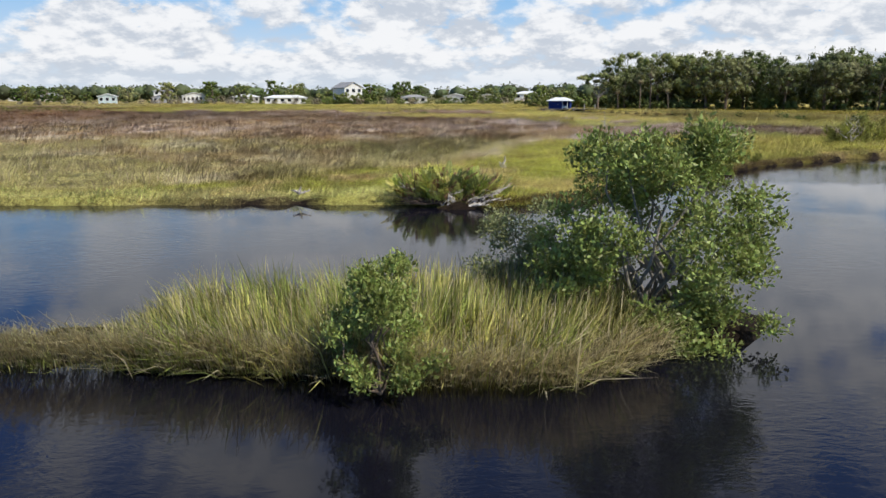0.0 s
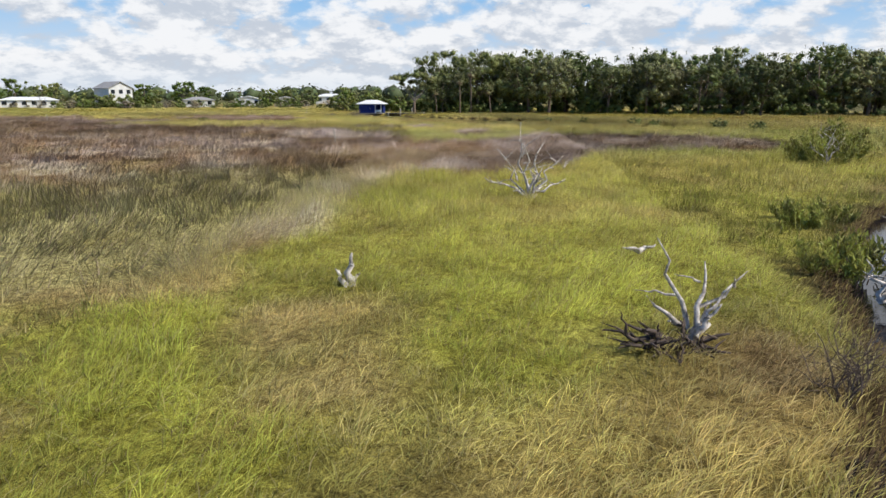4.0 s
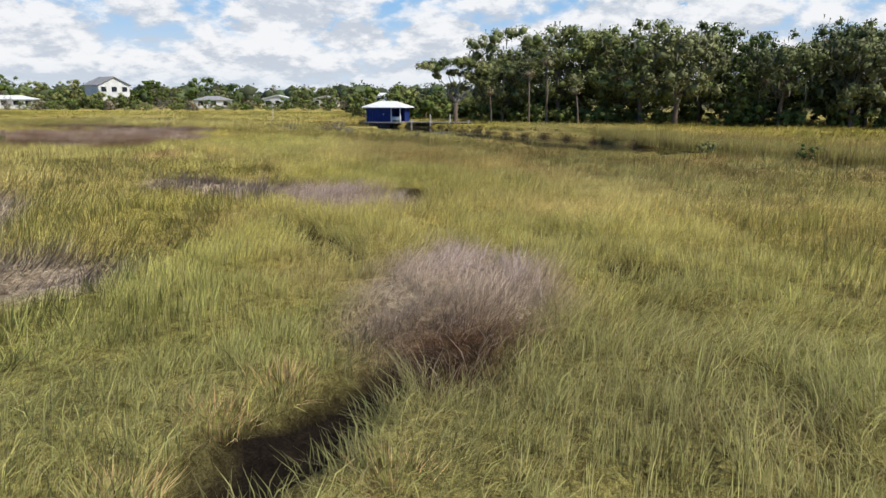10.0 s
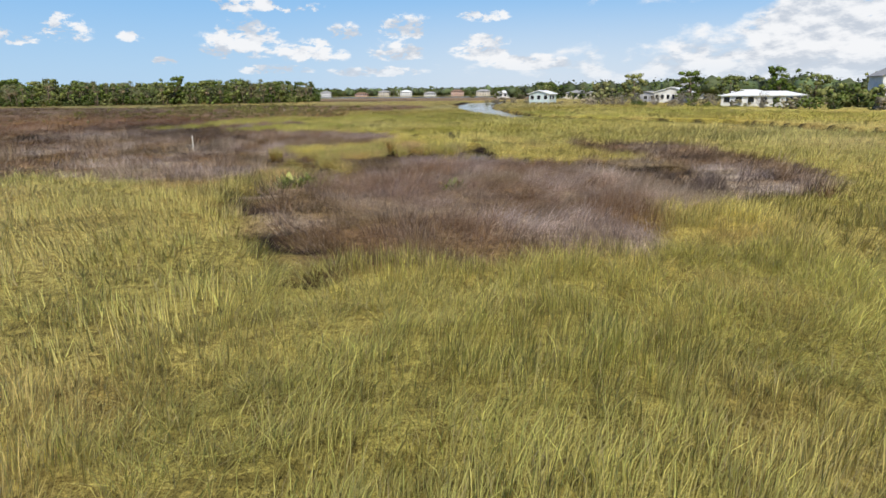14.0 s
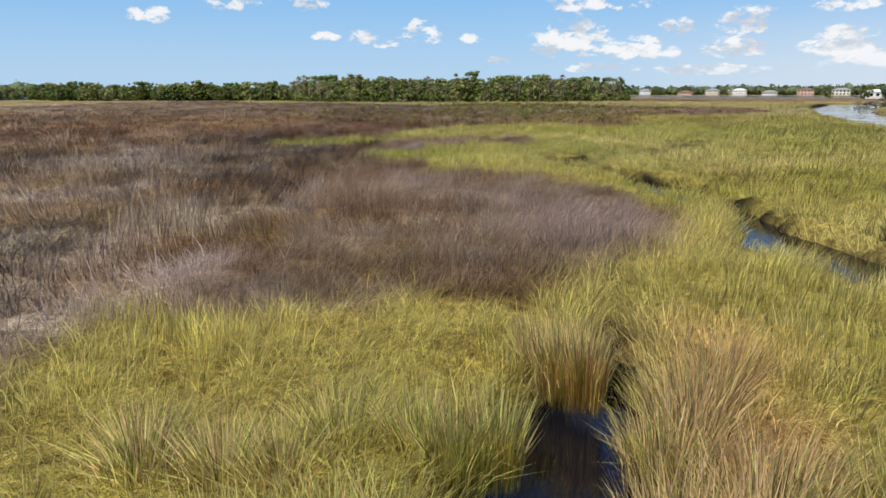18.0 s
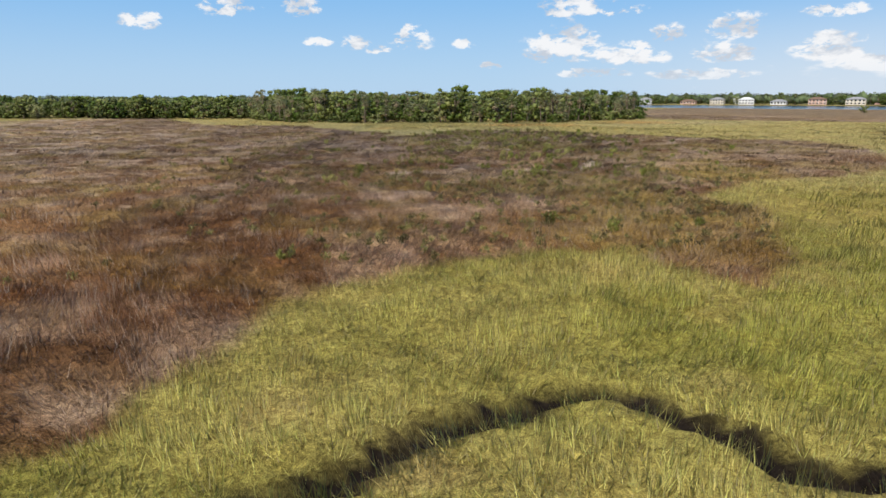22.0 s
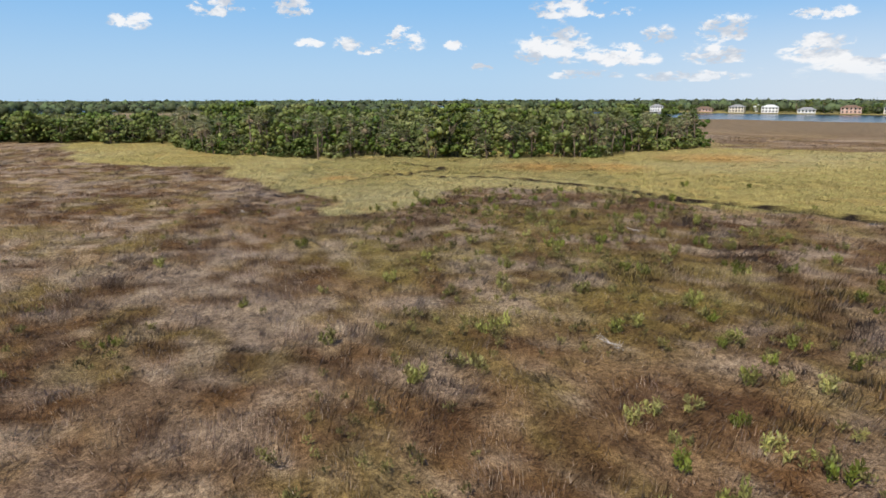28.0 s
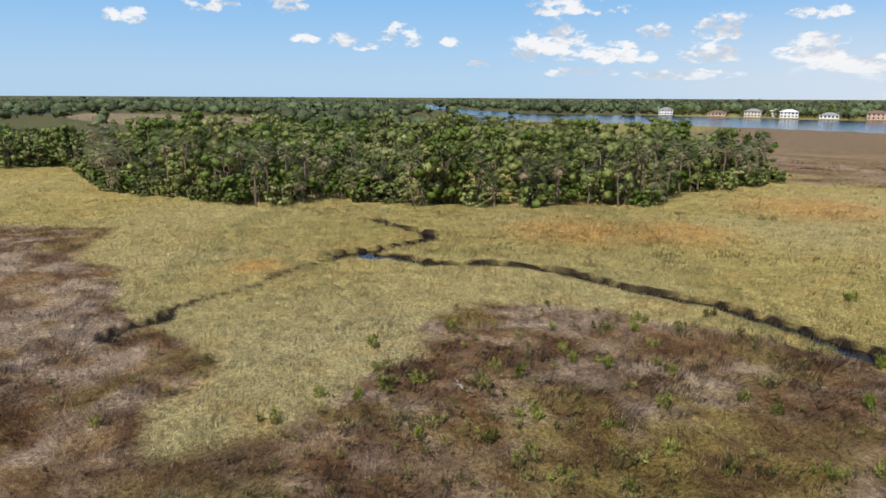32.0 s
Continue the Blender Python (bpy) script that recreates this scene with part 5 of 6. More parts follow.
def frond(seed, long, droop):
    """One upright fern leaf: a bent rib with paired leaflets."""
    q = random.Random(seed)
    rib, vs = [], []
    for k in range(9):
        f = k / 8
        rib.append(Vector((droop * long * f * f, 0.03 * math.sin(f * 5 + seed), long * (f - 0.3 * droop * f * f))))
    for k in range(1, 33):
        f = 0.14 + 0.84 * k / 32
        i = min(7, int(f * 8))
        p = rib[i].lerp(rib[i + 1], f * 8 - i)
        up = (rib[i + 1] - rib[i]).normalized()
        ln = long * (0.2 * math.sin(math.pi * min(1, f * 0.85 + 0.1)) + 0.03) * q.uniform(0.75, 1.15)
        side = Vector((q.uniform(-0.35, 0.35), 1 if k % 2 else -1, 0.0)).normalized()
        tip = p + (side * 0.85 + up * 0.5) * ln - Vector((0, 0, 0.12 * ln))
        mid = p.lerp(tip, 0.45)
        vs += [p, mid + up * 0.035, tip, mid - up * 0.03]
    faces = [(4 * k, 4 * k + 1, 4 * k + 2, 4 * k + 3) for k in range(32)]
    v, f = tube(rib, [0.012 * (1 - 0.08 * k) for k in range(9)], 4)
    return vs + list(v), faces + [tuple(x + len(vs) for x in q_) for q_ in f]


FRONDS = {}


def fern_clump(name, label, at, n, wide, deep, size, seed, kinds=(4.5, 2.6, 3.2, 1.4)):
    """Upright fern leaves round a common foot, each a part."""
    t = thing(name, label, "fern", at)
    q = random.Random(seed)
    for m in () if FRONDS else ("fern", "fern_dark", "fern_yellow", "rust_frond"):
        FRONDS[m] = [mesh_of("frond", *frond(k, 1.0, 0.12 + 0.13 * k), M[m]) for k in range(5)]
    for k in range(n):
        an, rr = q.uniform(0, 6.28), math.sqrt(q.random())
        kind = q.choices(list(FRONDS), kinds)[0]
        ob = part("frond", FRONDS[kind][q.randrange(5)], t, "rusty dying frond" if kind == "rust_frond" else "")
        s = size * q.uniform(0.8, 1.35) * (1.45 - 0.5 * rr)
        ob.matrix_local = pose(math.cos(an) * rr * wide, math.sin(an) * rr * deep + 0.15 * deep, 0.02, q.uniform(-12, 12), q.uniform(0, 22) * rr, math.degrees(an) + q.uniform(-60, 60)) @ Matrix.Scale(s, 4)
    return t


def fern_bush():
    t = fern_clump("shore_bush", "leather fern clump of green and rusty fronds on the bank", (0.25, 29.15, 0.0), 190, 2.35, 0.95, 1.0, 12)
    q = random.Random(13)
    for k in range(16):
        x, y, h = q.uniform(-2.2, 2.2), q.uniform(-0.4, 0.7), q.uniform(1.3, 1.95)
        pts = [(x, y, 0), (x + q.uniform(-0.1, 0.1), y, h * 0.5), (x + q.uniform(-0.25, 0.25), y, h)]
        part("dead_stalk", mesh_of("dead_stalk", *tube(pts, [0.014, 0.02, 0.008], 4), M["bark"], True), t, "brown dead stalk")


fern_bush()
for x, y, n, w, sz in ((-3.9, 144.5, 44, 0.75, 0.6), (-3.7, 145.4, 38, 0.65, 0.55), (1.1, 149.6, 34, 0.4, 0.5)):
    fern_clump("fern_clump", "low yellow-green fern clump among brown rush by the creek", (x, y, 0.1), n, w, w, sz, round(y * 10), (4, 5, 1.2, 0.4))
dead_branches("root_tangle", "dark tangle of roots under the fern clump", (0.2, 28.65, -0.1), [(g.uniform(-2.3, 2.3), g.uniform(-0.5, 0.3), g.uniform(0.1, 0.4)) for _ in range(34)], 0.05, 62, "wet_wood", 4)
dead_branches("driftwood", "fan of bleached dead branches at the foot of the fern clump", (0.95, 28.2, -0.15), [(1.95, 0.5, 1.0), (1.6, 0.2, 0.75), (1.35, 0.1, 0.62), (1.5, 0.0, 0.45), (1.2, -0.1, 0.35), (1.75, 0.3, 0.85), (0.9, -0.05, 0.5), (1.0, -0.2, 0.2), (0.75, 0.1, 0.6), (1.9, 0.1, 0.4)], 0.05, 21, twigs=2)
dead_branches("driftwood", "bleached roots hanging into the river", (0.3, 28.35, 0.35), [(g.uniform(-0.55, 0.55), g.uniform(-0.35, 0.05), g.uniform(-0.62, -0.4)) for _ in range(12)] + [(g.uniform(-0.7, 0.9), -0.1, g.uniform(0.05, 0.35)) for _ in range(5)], 0.034, 63, twigs=2)
dead_branches("driftwood", "long bleached branch lying through the fern clump", (0.2, 28.5, 0.35), [(-2.25, 0.2, 0.42), (-1.0, -0.1, 0.3), (-0.9, -0.2, 0.1)], 0.035, 64, twigs=2)
dead_branches("driftwood", "short bleached log on the green bank edge", (-6.3, 29.6, 0.32), [(0.45, 0.1, 0.08), (-0.4, 0.1, 0.1), (0.05, 0.1, 0.25)], 0.08, 22)
dead_branches("stump", "grey broken stump in short marsh grass", (3.7, 41.5, 0.1), [(0.1, 0, 0.75), (-0.25, 0.1, 0.4), (0.25, 0.1, 0.25)], 0.11, 23, twigs=1)
dead_branches("uprooted_tree", "bleached uprooted tree with a dark root ball and bare limbs", (8.7, 36.4, 0.15), [(-0.55, 0.3, 1.75), (0.65, 0.2, 0.55), (1.15, 0.1, 1.1), (1.0, 0.2, 0.9), (-0.75, 0.2, 0.8), (0.5, 0.4, 1.25), (0.35, -0.3, 0.7)], 0.075, 24, twigs=1)
dead_branches("root_ball", "dark tangled roots of the uprooted tree", (8.4, 36.2, 0.1), [(-1.2, -0.1, 0.25), (-0.8, -0.4, 0.1), (-0.6, 0.3, 0.4), (0.3, -0.5, 0.15), (0.7, -0.3, 0.3), (-0.2, -0.5, 0.35), (0.1, 0.1, 0.5), (-1.35, 0.2, 0.4), (-1.0, 0.1, 0.5), (-0.9, -0.3, 0.3), (0.2, -0.6, 0.05), (-0.5, -0.7, 0.05), (0.5, -0.6, 0.1)], 0.085, 25, "wet_wood", 4)
dead_branches("fallen_limb", "long bleached forked limb lying in marsh grass", (18.0, 59.9, 0.5), [(1.25, 2.15, 0.12), (0.95, 1.05, 0.5), (0.5, 0.9, 0.06)], 0.028, 29, twigs=1)
dead_branches("snag", "tall bleached dead tree with bare forked limbs", (12.6, 52.0, 0.2), [(-0.35, 0.3, 3.0), (-1.3, 0.4, 2.0), (1.3, -0.2, 1.7), (0.8, 0.5, 2.2), (-0.7, -0.4, 2.4), (1.7, 0.3, 0.7), (-1.9, 0.1, 0.9), (0.3, -0.5, 1.3), (1.1, 0.8, 0.5)], 0.07, 26, twigs=4)
dead_branches("snag", "leaning bleached dead tree at the water's edge", (14.0, 37.3, 0.1), [(0.9, 0.3, 1.8), (0.3, 0.2, 1.3), (1.3, 0.2, 1.0), (-0.5, 0.1, 0.9), (0.5, -0.3, 0.7)], 0.07, 27, twigs=3)
dead_branches("driftwood", "short pale log lying in marsh grass", (11.2, 41.9, 0.35), [(0.5, 0.05, 0.12), (-0.45, 0.05, 0.1)], 0.09, 28)
leafy_clump("shore_bush", "olive saltwort bush beside a dead tree on the bank", (15.4, 39.4, 0.0), 2.8, 1.0, 3000, 0.16, "saltwort", 31, 26)
leafy_clump("shore_bush", "tall green bush with dead twigs on the river bank", (37.4, 61.8, 0.0), 5.4, 2.8, 5200, 0.22, "saltwort", 32, 34)
dead_branches("dead_shrub", "brown twiggy dead shrub on the muddy bank", (9.3, 33.8, 0.05), [(g.uniform(-1, 1) * 0.9, g.uniform(-1, 1) * 0.6, g.uniform(0.5, 1.1)) for _ in range(16)], 0.018, 61, "bark", 5)
leafy_clump("shore_bush", "olive saltwort bush among marsh grass", (19.5, 44.8, 0.0), 3.0, 1.0, 2600, 0.16, "saltwort", 33, 20)
dead_branches("snag", "grey dead twigs above the bank bush", (36.2, 60.6, 0.1), [(-0.6, 0.2, 2.6), (0.5, 0.1, 2.2), (-1.4, 0.1, 1.5), (1.2, 0.3, 1.6)], 0.06, 34, twigs=4)


def bank_brush(n):
    """Dry brown stems and roots that hang down the cut bank."""
    line = [(2.6, 28.2), (6, 30.2), (10.7, 33.9), (14.5, 38.6), (21, 44), (28, 48.6)]
    k = rng.integers(0, len(line) - 1, n)
    a, b = np.array(line)[k], np.array(line)[k + 1]
    p = a + (b - a) * rng.random((n, 1)) + rng.normal(0, 0.3, (n, 2)) + np.array((-0.15, 0.25))
    p = p[(np.abs(water_dist(p[:, 0], p[:, 1]) - 0.28) < 0.34)]
    n = len(p)
    c = np.where(rng.random((n, 1)) < 0.3, np.array((0.3, 0.25, 0.09)), np.array((0.13, 0.09, 0.05))) * rng.uniform(0.5, 1.5, (n, 1))
    return blades(p[:, 0], p[:, 1], rng.uniform(-0.12, 0.12, n), rng.uniform(0.12, 0.36, n), rng.uniform(0.01, 0.025, n), -0.9 + rng.normal(0, 1.0, n), rng.uniform(0.2, 0.95, n), c)


heap("bank_brush", "dry brown stems and roots along the cut river bank", "brush", [bank_brush(15000)])


def post(at, tall, lean, label):
    t = thing("marker_post", label, "post", (*at, 0.0))
    bm = bmesh.new()
    bmesh.ops.create_cone(bm, cap_ends=True, segments=8, radius1=0.05, radius2=0.045, depth=tall + 0.5)
    bmesh.ops.transform(bm, matrix=pose(0, 0, 0, 0, lean, 0) @ pose(0, 0, tall / 2 - 0.25), verts=bm.verts)
    me = bpy.data.meshes.new("shaft")
    bm.to_mesh(me)
    bm.free()
    me.materials.append(M["post"])
    part("shaft", me, t)


post((9.3, 84.8), 1.6, -4, "white-painted stake standing in brown rush")
post((-26.8, 146.9), 1.45, -3, "white-painted stake standing in the rush meadow")
post((15.4, 177.0), 2.6, 9, "leaning bare wooden stake in cordgrass")


# ---------------- boathouse ----------------
def boathouse():
    t = thing("boathouse", "navy blue boathouse with a white metal roof on pilings", "boathouse", (31.6, 186.4, 0.28), -24)
    w, d, h, z = 5.2, 4.2, 2.1, 0.25
    part("front_wall", box("front_wall", (w * 0.7, 0.12, h), (-w * 0.15, -d / 2, z), M["blue_wall"], 0.01), t)
    part("side_wall", box("side_wall", (0.12, d - 0.13, h), (-w / 2, 0, z), M["blue_wall"], 0.01), t)
    part("back_wall", box("back_wall", (w, 0.12, h), (0, d / 2, z), M["blue_wall"], 0.01), t)
    part("end_wall", box("end_wall", (0.12, d * 0.5, h), (w / 2 - 0.06, d / 4 - 0.08, z), M["blue_wall"], 0.01), t)
    part("inner_wall", box("inner_wall", (0.1, d - 0.2, h), (w * 0.2, 0, z), M["blue_wall"], 0.01), t)
    part("rail", box("rail", (w * 0.28, 0.1, 0.5), (w * 0.345, -d / 2 + 0.4, z + 0.25), M["teal_wall"], 0.01), t, "pale blue rail")
    for k in range(9):
        part("batten", box("batten", (0.05, 0.05, h - 0.1), (-w * 0.48 + k * w * 0.078, -d / 2 - 0.08, z + 0.05), M["blue_wall"]), t)
    dr = part("door", box("door", (0.9, 0.06, 1.95), (-w * 0.06, -d / 2 - 0.1, z + 0.05), M["blue_wall"], 0.01), t)
    part("handle", box("handle", (0.05, 0.06, 0.3), (-w * 0.06 + 0.36, -d / 2 - 0.15, z + 0.95), M["trim"]), dr, "white handle")
    o, e, r = 0.6, h + z, 0.85
    vs = [(-w / 2 - o, -d / 2 - o, e), (w / 2 + o, -d / 2 - o, e), (w / 2 + o, d / 2 + o, e), (-w / 2 - o, d / 2 + o, e), (-w / 4, 0, e + r), (w / 4, 0, e + r)]
    vs += [(x, y, q - 0.1) for x, y, q in vs]
    fs = [(0, 1, 5, 4), (2, 3, 4, 5), (1, 2, 5), (3, 0, 4), (7, 6, 10, 11), (9, 8, 11, 10), (8, 7, 11), (6, 9, 10)] + [(a, a + 6, (a + 1) % 4 + 6, (a + 1) % 4) for a in range(4)]
    roof = part("roof", mesh_of("roof", vs, fs, M["white_roof"]), t, "white hipped metal roof")
    for k in range(13):
        x = -w / 2 - o + 0.35 + k * (w + 2 * o - 0.7) / 12
        top = min(1.0, max(0.0, (w / 2 + o - abs(x)) / (w / 4 + o)))
        for s in (-1, 1):
            a, b = Vector((x, s * (d / 2 + o), e + 0.02)), Vector((x * (1 - 0.0), s * (d / 2 + o) * (1 - top), e + r * top + 0.02))
            part("seam", mesh_of("seam", *tube([a, b], [0.025, 0.025], 4), M["white_roof"]), roof)
    for x, y in ((w / 2 - 0.1, -d / 2 + 0.1), (w * 0.22, -d / 2 + 0.1)):
        part("corner_post", box("corner_post", (0.14, 0.14, h + 0.2), (x, y, z), M["trim"], 0.01), t, "pale corner post")
    part("deck", box("deck", (w + 0.6, d + 0.6, 0.16), (0, 0, z - 0.17), M["plank"], 0.02), t, "weathered plank deck")
    part("skirt", box("skirt", (w * 0.62, d + 0.1, 0.5), (-w * 0.19, 0, z - 0.68), M["pile"], 0.02), t, "dark wet planks under the deck")
    for x in (-w / 2, -w / 6, w / 6, w / 2):
        for y in (-d / 2, d / 2):
            part("piling", mesh_of("piling", *tube([(x, y, -1.0), (x, y, z - 0.17)], [0.13, 0.12], 8), M["pile"], True), t)


def dock():
    t = thing("dock", "weathered plank dock on dark pilings beside the canal", "dock", (34.4, 183.4, 0.25), -14)
    for k in range(30):
        part("plank", box("plank", (0.28, 1.5, 0.05), (k * 0.3, 0, 0.28), M["plank"], 0.006), t)
    for s in (-0.6, 0.6):
        part("beam", box("beam", (9.0, 0.12, 0.16), (4.4, s, 0.115), M["pile"]), t)
    for k in range(4):
        for s in (-0.85, 0.85):
            tall = 1.45 if (k, s) in ((1, -0.85), (2, 0.85)) else 0.62
            part("piling", mesh_of("piling", *tube([(0.4 + k * 2.7, s, -1.1), (0.4 + k * 2.7, s, tall)], [0.1, 0.09], 8), M["plank"], True), t)


boathouse()
dock()
for k, (x, y, w, h) in enumerate(((18.6, 161, 2.4, 1.2), (22.6, 160, 3.4, 1.4), (25, 156.5, 1.6, 0.9), (31, 148, 2.2, 0.9), (24, 163.5, 2.6, 1.7))):
    dead_branches("dead_shrub", "grey leafless shrub standing in cordgrass", (x, y, 0.1), [(g.uniform(-1, 1) * w / 2, g.uniform(-1, 1) * w / 3, h * g.uniform(0.6, 1.1)) for _ in range(18)], 0.03, 50 + k, "bark" if k % 2 else "pale_bark", 5)


# ---------------- houses ----------------
def house(at, turn, w, d, h, roof_h, wall, roof, label, stilts=0.0, windows=4, hip=False, storeys=1, overhang=0.5, upper=0):
    t = thing("house", label, "house", (*at, 0.0), turn, group="houses along the shore")
    z = stilts
    wl = part("wall", box("wall", (w, d, h), (0, 0, z), M[wall], 0.02), t)
    if not hip:
        vs = [(-w / 2, -d / 2, z + h), (w / 2, -d / 2, z + h), (0, -d / 2, z + h + roof_h), (-w / 2, d / 2, z + h), (w / 2, d / 2, z + h), (0, d / 2, z + h + roof_h)]
        part("gable", mesh_of("gable", vs, [(0, 1, 2), (4, 3, 5), (1, 4, 5, 2), (3, 0, 2, 5)], M[wall]), t)
        o = overhang
        k = roof_h / (w / 2)
        vs = [(-w / 2 - o, -d / 2 - o, z + h - o * k), (0, -d / 2 - o, z + h + roof_h), (w / 2 + o, -d / 2 - o, z + h - o * k), (-w / 2 - o, d / 2 + o, z + h - o * k), (0, d / 2 + o, z + h + roof_h), (w / 2 + o, d / 2 + o, z + h - o * k)]
        vs = [(a, b, c + 0.05) for a, b, c in vs] + [(a, b, c + 0.25) for a, b, c in vs]
        fs = [(6, 7, 10, 9), (7, 8, 11, 10), (1, 0, 3, 4), (2, 1, 4, 5), (0, 1, 7, 6), (1, 2, 8, 7), (4, 3, 9, 10), (5, 4, 10, 11), (3, 0, 6, 9), (2, 5, 11, 8)]
    else:
        o, e, r = overhang, z + h, roof_h
        i = min(w, d) / 2 * 0.95
        vs = [(-w / 2 - o, -d / 2 - o, e), (w / 2 + o, -d / 2 - o, e), (w / 2 + o, d / 2 + o, e), (-w / 2 - o, d / 2 + o, e), (-w / 2 + i, 0, e + r), (w / 2 - i, 0, e + r)]
        vs += [(a, b, c - 0.15) for a, b, c in vs[:4]]
        fs = [(0, 1, 5, 4), (2, 3, 4, 5), (1, 2, 5), (3, 0, 4), (9, 8, 7, 6)] + [(a, a + 6, (a + 1) % 4 + 6, (a + 1) % 4) for a in range(4)]
    part("roof", mesh_of("roof", vs, fs, M[roof]), t)
    for s in range(upper, storeys):
        for k in range(windows):
            x = -w / 2 + w * (k + 0.5) / windows
            zz = z + h * (s + 0.36) / storeys
            hh = min(1.4, h / storeys * 0.48)
            ww = min(1.5, w / windows * 0.5)
            wn = part("window", box("window", (ww + 0.2, 0.1, hh + 0.2), (x, -d / 2 - 0.03, zz - 0.1), M["trim"]), wl)
            part("pane", box("pane", (ww, 0.06, hh), (x, -d / 2 - 0.07, zz), M["glass"]), wn)
            wn = part("window", box("window", (0.1, ww + 0.2, hh + 0.2), (w / 2 + 0.03, (k + 0.5) / windows * d - d / 2, zz - 0.1), M["trim"]), wl) if k < 2 else None
            if wn:
                part("pane", box("pane", (0.06, ww, hh), (w / 2 + 0.07, (k + 0.5) / windows * d - d / 2, zz), M["glass"]), wn)
    if stilts > 0.8:
        for x in (-w / 2 + 0.3, -w / 6, w / 6, w / 2 - 0.3):
            for y in (-d / 2 + 0.3, d / 2 - 0.3):
                part("stilt", box("stilt", (0.3, 0.3, stilts), (x, y, 0), M["white_wall"]), t)
    return t


house((-41.5, 303), 38, 8.8, 10, 5.8, 2.2, "white_wall", "grey_roof", "tall white gabled house with three dark upper windows", 1.2, 3, storeys=2, upper=1)
house((-66, 292), 12, 17, 7, 2.6, 1.0, "white_wall", "white_roof", "long low white house with a white metal roof", 0.4, 6, hip=True)
house((-141, 292), 22, 7, 6, 2.6, 1.0, "teal_wall", "white_roof", "pale teal waterside house with a white roof", 0.9, 3)
house((-13, 312), 8, 11, 8, 2.6, 1.2, "white_wall", "grey_roof", "white bungalow with a lean-to carport", 0.3, 3, hip=True)
house((6, 330), -4, 10, 8, 2.8, 1.2, "white_wall", "white_roof", "white cottage with a pale roof", 0.3, 3)
house((22, 342), -6, 9, 7, 2.8, 1.0, "cream_wall", "white_roof", "cream cottage behind shrubs", 0.3, 3)
house((44, 350), -10, 15, 8, 3.2, 1.2, "white_wall", "white_roof", "white house with a broad pale roof among trees", 1.2, 4, hip=True)
house((-95, 335), 16, 12, 8, 2.8, 1.2, "white_wall", "white_roof", "low white waterside house", 0.4, 5, hip=True)
house((-118, 330), 20, 11, 8, 3.2, 1.6, "white_wall", "white_roof", "white house with tall arched porch windows", 0.4, 6)
house((-140, 345), 20, 8, 7, 2.6, 1.0, "grey_wall", "grey_roof", "low grey shed-roofed house", 0.3, 3)
house((-160, 400), 24, 12, 9, 5.6, 1.6, "white_wall", "grey_roof", "two-storey white house behind trees", 0.6, 4, hip=True, storeys=2)
house((-225, 400), 28, 13, 9, 3.2, 1.4, "cream_wall", "grey_roof", "cream bungalow by the shore", 0.4, 4, hip=True)
house((-262, 430), 28, 12, 9, 3.2, 1.4, "white_wall", "white_roof", "white bungalow by the shore", 0.4, 4, hip=True)
house((-330, 440), 30, 12, 9, 3.4, 1.4, "white_wall", "white_roof", "white bungalow by the far shore", 0.4, 4, hip=True)
# villas across the wide river
g = random.Random(77)
for k, (x, y) in enumerate(((-700, 468), (-668, 498), (-640, 512), (-618, 528), (-596, 546), (-572, 566), (-548, 584), (-528, 606), (-500, 630), (-474, 655), (-446, 676), (-655, 545), (-600, 590), (-560, 620))):
    wall, roof = (("white_wall", "grey_roof"), ("pink_wall", "brown_roof"), ("cream_wall", "grey_roof"), ("white_wall", "white_roof"))[k % 4]
    two = k % 3 != 1
    house((x - 24, y + 34), 52 + g.uniform(-8, 8), g.uniform(10, 15), 9, 4.8 if two else 2.9, 2.0, wall, roof, f"{'two-storey' if two else 'low'} {wall.split('_')[0]} villa on the river shore", 0.5, 5, hip=True, storeys=2 if two else 1)


